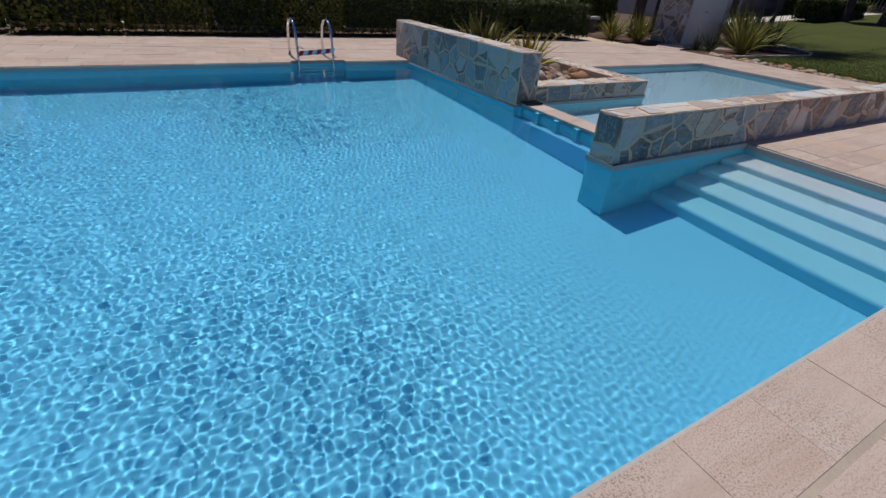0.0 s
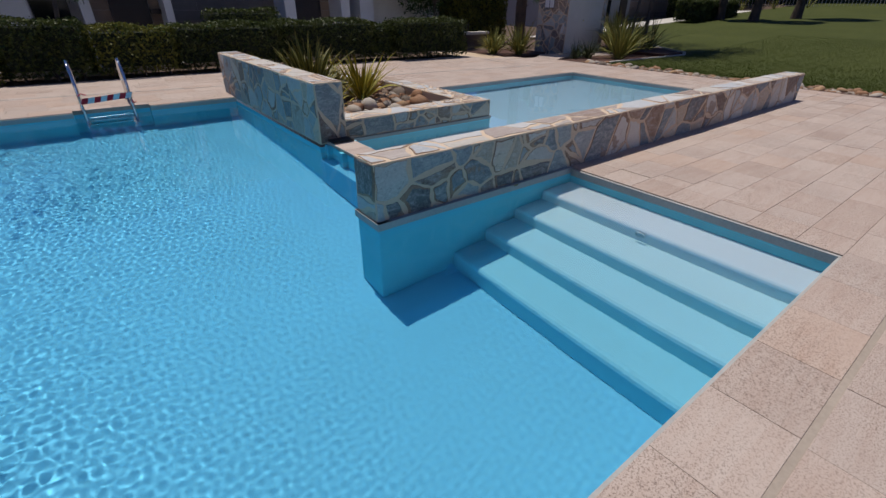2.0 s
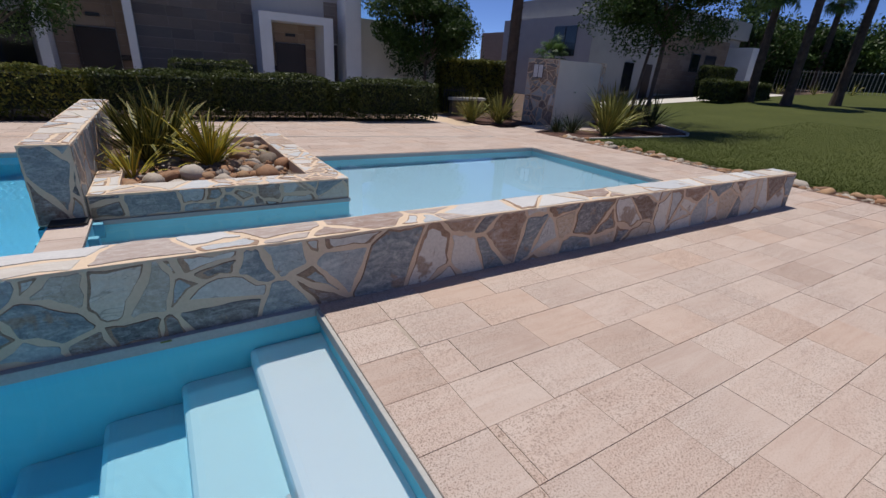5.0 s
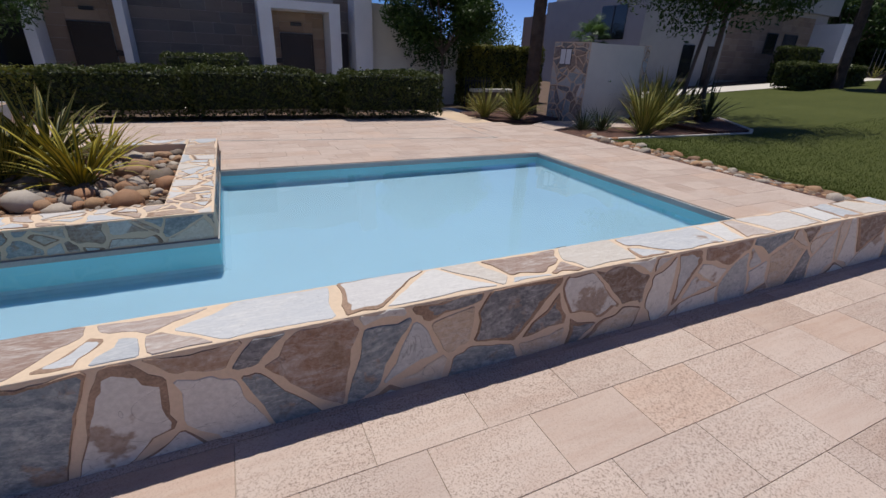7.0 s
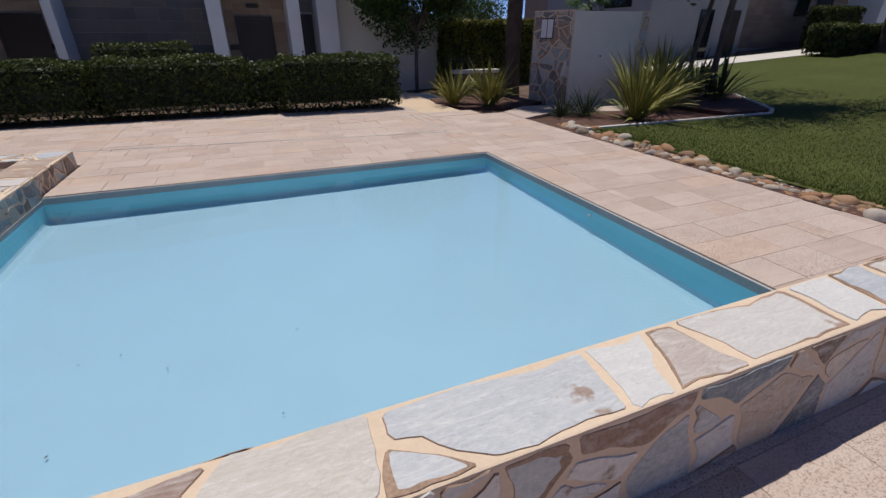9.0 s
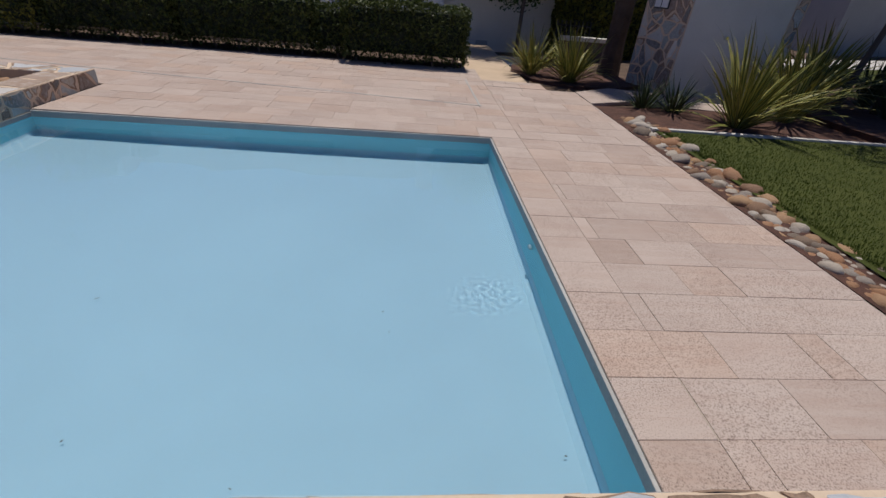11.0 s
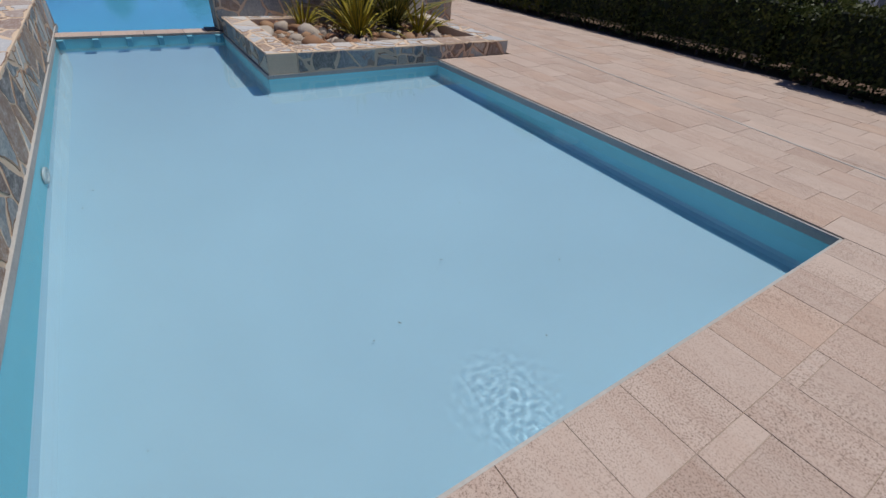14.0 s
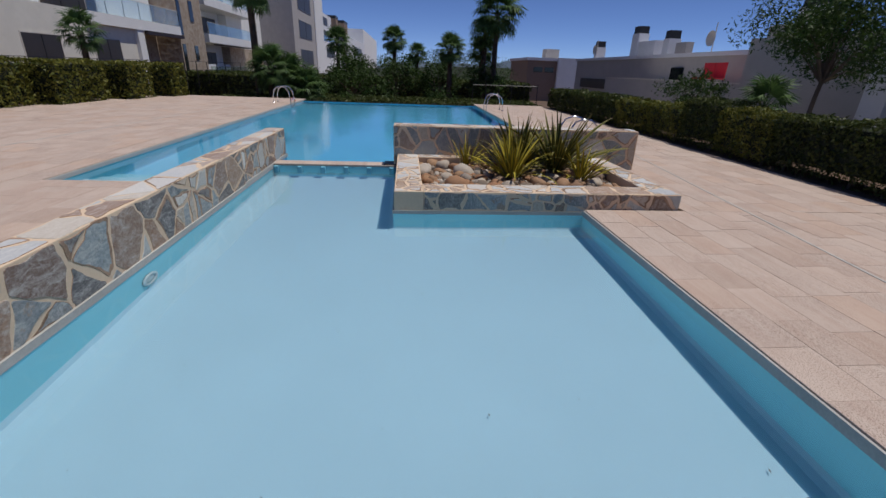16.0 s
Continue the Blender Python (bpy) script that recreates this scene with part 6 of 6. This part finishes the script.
local_box(a, "parapet", (-42.0, -36.1, -14.2, -14.0, -0.1, 1.15), M_WHITE)
rail_of(a, -66.0, -36.2, -13.7, -0.1, 1.0, 14)
local_box(a, "wall", (-47.0, -36.1, -24, -16.5, -2.5, 11), M_WHITE)
local_box(a, "wall", (-66.0, -47.0, -24, -15.6, -2.5, 3.0), M_RUBBLE, "wall of tan rubble stone")
local_box(a, "wall", (-66.0, -47.0, -24, -15.6, 3.0, 11), M_FRESH)
for z in (3.1, 6.3):
    local_box(a, "balcony_front", (-52.0, -37.2, -16.5, -13.9, z, z + 0.75), M_FRESH)
    rail_of(a, -51.8, -37.4, -13.95, z + 0.75, z + 1.8, 5)
    pane_in(a, (-46.0, -39.0, -16.49, -16.45, z + 0.8, z + 2.6), 3)
pane_in(a, (-45.0, -42.2, -16.49, -16.45, -0.1, 2.3), 2)
local_box(a, "awning", (-48.0, -38.0, -13.9, -12.9, 2.9, 2.96), M_DARK, "brown awning drawn in")
a = apt("grey apartment block with dark shuttered windows and white corner pier")
local_box(a, "wall", (-76.0, -60.0, -24, -11.0, -4, 13.5), M_GREYW)
local_box(a, "corner_pier", (-84.0, -76.0, -24, -10.8, -4, 13.5), M_FRESH)
for z in (1.2, 5.2, 9.0):
    pane_in(a, (-73.0, -63.5, -10.99, -10.95, z, z + 2.4), 2)
a = apt("white stepped apartment block with roof terraces and dark chimney cowls")
local_box(a, "wall", (-108.0, -84.0, -24, -11.0, -5, 5.9), M_FRESH)
local_box(a, "wall", (-112.0, -84.0, -30, -13.5, 5.9, 12.2), M_WHITE)
local_box(a, "wall", (-122.0, -112.0, -30, -13.5, -5, 10.2), M_FRESH)
for x0, x1, z0 in ((-98.0, -87.5, 3.0), (-98.0, -88.0, -1.5)):
    pane_in(a, (x0, x1, -10.99, -10.95, z0, z0 + 1.8), 3)
rail_of(a, -108.0, -84.2, -11.2, 5.9, 7.0, 6)
pane_in(a, (-108.0, -90.0, -13.49, -13.45, 6.2, 8.8), 5)
pane_in(a, (-106.0, -92.0, -13.49, -13.45, 9.8, 11.4), 4)
local_box(a, "roof_house", (-100.0, -92.0, -28, -16.5, 12.2, 14.2), M_FRESH)
a = apt("distant white apartment block with stepped roofs")
local_box(a, "wall", (-190.0, -130.0, -30, -12.0, -5, 9.6), M_WHITE)
local_box(a, "wall", (-280.0, -190.0, -30, -12.5, -5, 15.5), M_FRESH)
pane_in(a, (-176.0, -150.0, -11.99, -11.95, 5.0, 7.4), 4)
for x0, x1, z1 in ((-128.0, -124.0, 13.2), (-150.0, -142.0, 13.6)):
    local_box(a, "stair_tower", (x0, x1, -20, -14, 2, z1), M_CLAD_T, "tan stair tower")
    local_box(a, "cowl", (x0 - 0.3, x1 + 0.3, -20, -14, z1, z1 + 0.7), M_BLACK, "dark cowl")
h = empty("house", -55, 25, -2.6, "low tan and white house far behind the trees", "house", "far houses")
local_box(h, "wall", (-60.0, -50.0, 20.7, 24.6, -3.0, 3.0), M_CLAD_T)
local_box(h, "parapet", (-60.2, -49.8, 20.5, 24.6, 3.0, 3.35), M_WHITE)
local_box(h, "wall", (-60.0, -49.5, 24.6, 36.0, -3.0, 3.4), M_FRESH)
for y0 in (21.5, 23.0):
    local_box(h, "window", (-50.0, -49.95, y0, y0 + 1.2, 1.6, 2.2), M_GLASS, "dark window")
local_box(h, "roof_unit", (-56.0, -54.0, 24.2, 26.0, 3.4, 4.6), M_GREYW)
# thin fence behind the south hedge
fe = empty("fence", -20, -11.6, 0, "thin dark metal fence behind the hedge and before the apartments", "fence")
for z in (0.75, 1.35):
    local_box(fe, "rail", (-38.0, -6.0, -11.62, -11.59, z, z + 0.03), M_BLACK)
for k in range(17):
    local_box(fe, "post", (-38.0 + 2 * k, -37.96 + 2 * k, -11.63, -11.58, -0.6, 1.38), M_BLACK)

# ---- greenery beyond the end of the pool ----
LOW = "dark green broad garden tree beyond the end of the pool"
for i, (tx, ty, th, cr) in enumerate([(-19, -1.6, 2.6, 1.4), (-22, 1.2, 3.3, 1.9), (-24, -3.4, 2.2, 1.3), (-27, 4.2, 3.6, 2.0), (-30, 0.2, 4.4, 2.3), (-31, -5.5, 2.8, 1.6), (-26, 7.4, 3.4, 1.8), (-34, 9.0, 4.6, 2.4), (-22, 10.4, 3.1, 1.7), (-36, 4.0, 4.6, 2.6), (-42, -1.0, 4.2, 2.4), (-40, 14.0, 4.6, 2.8)]):
    tree(tx, ty, ground_z(tx, ty), th * 0.8 + 0.9, cr * 0.92, th * 0.75, 200 + i, LOW, 2600, 0.10, 0.12, crown_z=th * 0.5 + 0.6, clumps=20, sparse=0.6)
for i, (tx, ty, s) in enumerate([(-13.4, -2.4, 0.6), (-13.8, 0.6, 0.55), (-14.2, 2.0, 0.7), (-13.6, 4.4, 0.5), (-14.0, 6.0, 0.6), (-13.5, 7.6, 0.5), (-15.5, 3.2, 0.9), (-16, -0.6, 0.9), (-15.6, 6.8, 0.9)]):
    tree(tx, ty, ground_z(tx, ty), 1.5 * s + 0.9, s * 1.2, 1.5 * s + 0.5, 230 + i, "low rounded green shrub below the end of the pool", 1500, 0.06, 0.04, crown_z=0.75 * s + 0.45, clumps=14, category="shrub", sparse=0.7)
for i, (px, py, ph, sc) in enumerate([(-22.0, 11.0, 6.7, 1.75), (-24.0, 10.6, 5.6, 1.2), (-27.0, 10.9, 4.7, 1.2), (-14.6, -2.9, 6.6, 1.3), (-14.3, -1.2, 2.4, 1.15), (-13.7, -2.0, 2.9, 1.1), (-24, 8.1, 4.5, 1.15), (-30, 3.9, 5.3, 1.1), (-34, 5.9, 4.4, 1.0), (-42, -2.5, 5.6, 1.4), (-13.8, -0.3, 1.9, 1.1)]):
    palm(px, py, ground_z(px, py), ph, 300 + i, "tall fan palm beyond the end of the pool" if ph > 4 else "short bushy fan palm beyond the end of the pool", scale=sc, trunk_r=0.2, leaves=40)
palm(-11.5, -9.3, -0.1, 2.6, 330, "young fan palm in front of the apartment block", scale=0.9, trunk_r=0.14, leaves=26)
palm(-0.5, 14.3, -0.2, 1.1, 331, "bushy young fan palm behind the hedge", scale=0.8, trunk_r=0.12, leaves=24)
tree(-3.6, 14.2, -0.2, 2.0, 0.9, 1.3, 332, "loose green shrub behind the hedge", 2600, 0.05, 0.04, crown_z=1.25, category="shrub")
hedge(-17.0, -12.9, -4.5, 12.0, -1.75, -0.15, 390, "dark green low shrubs filling the slope below the pool", "slope shrubs", dens=170, leaf=0.09, gap=0.0, stems=False, sides="swnet")
hedge(-40, -30, -14, 16, -1.8, 0.5, 391, "dark green shrubs among the garden trees", "slope shrubs", dens=40, leaf=0.16, gap=0.0, stems=False, sides="et")
# tall trees beyond the lawn
for i, (tx, ty, th, cr) in enumerate([(57, 13.5, 6.5, 4.2), (60, 8.5, 8.0, 4.8), (53, 18.0, 4.6, 3.0), (64, 3.0, 8.5, 5.0), (47, 19.6, 4.0, 2.4), (62, 20, 6, 4), (58, -3, 7, 4.5), (52.5, 21.5, 5.2, 2.8), (56, 5.5, 5.0, 3.2), (70, 26, 7, 5)]):
    tree(tx, ty, 1.7, th, cr, th * 0.95, 350 + i, "large dark green tree beyond the fence", 9000, 0.20, 0.22, crown_z=th * 0.5, clumps=34, sparse=0.62)
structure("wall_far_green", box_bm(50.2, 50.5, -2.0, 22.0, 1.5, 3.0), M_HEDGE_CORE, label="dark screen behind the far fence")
tree(43.5, 19.0, 1.0, 6.0, 2.8, 5.0, 395, "large dark green tree beyond the villa", 7000, 0.14, 0.18, crown_z=3.4, clumps=34, sparse=0.7)
for i, (px, py, ph) in enumerate([(45.0, 20.5, 6.5), (50, 17.0, 7.0)]):
    palm(px, py, 1.4, ph, 370 + i, "tall fan palm beyond the fence", scale=1.4, trunk_r=0.25)
hedge(44, 58, 30, 33, -1, 5, 380, "distant dark green belt of trees", "distant trees", dens=30, leaf=0.35, gap=0.1, stems=False, sides="swt")
# distant hills and tree belts
def hills(name, r, a0, a1, h, mat, seed, zb=-6):
    bm = bmesh.new()
    off = Vector((seed * 3.1, 0, 0))
    n = 60
    prev = None
    for k in range(n + 1):
        a = radians(a0 + (a1 - a0) * k / n)
        hh = h * (0.5 + 0.5 * noise.fractal(Vector((k * 0.16, seed, 0)) + off, 0.7, 2.0, 5))
        p = (bm.verts.new((r * math.cos(a), r * math.sin(a), zb)), bm.verts.new(((r + 20) * math.cos(a), (r + 20) * math.sin(a), max(hh, 0.5))))
        if prev:
            bm.faces.new((p[0], prev[0], prev[1], p[1]))
        prev = p
    structure(name, bm, mat)


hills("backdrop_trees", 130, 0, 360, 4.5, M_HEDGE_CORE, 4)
M_HAZE = plain("hazy_hill", (0.13, 0.17, 0.22), 1.0, grain=0.05)
hills("backdrop_hills", 900, 150, 215, 26, M_HAZE, 8)

if CAUSTICS:
    for ob in bpy.data.objects:
        if ob.type == "MESH" and ob.name.split(".")[0] in ("ring", "hub", "rail", "tread", "leaf_specks", "weir_wall", "block", "waterline_ledge_kid", "waterline_ledge_planter"):
            ob.cycles.is_caustics_receiver = True

# ---- pieces of walls and pavements, last ----
rnd = random.Random(21)
for ob, m, w, h, size in crazy_jobs:
    crazy_face(ob, m, w, h, size, rnd, gap=0.0098 if m[2][2] > 0.9 else 0.0078, pale=m[2][2] > 0.9)
for job in later:
    cladding(*job, random.Random(5))
for top, rects, near in slab_rects:
    lay(top, rects, near, rnd)
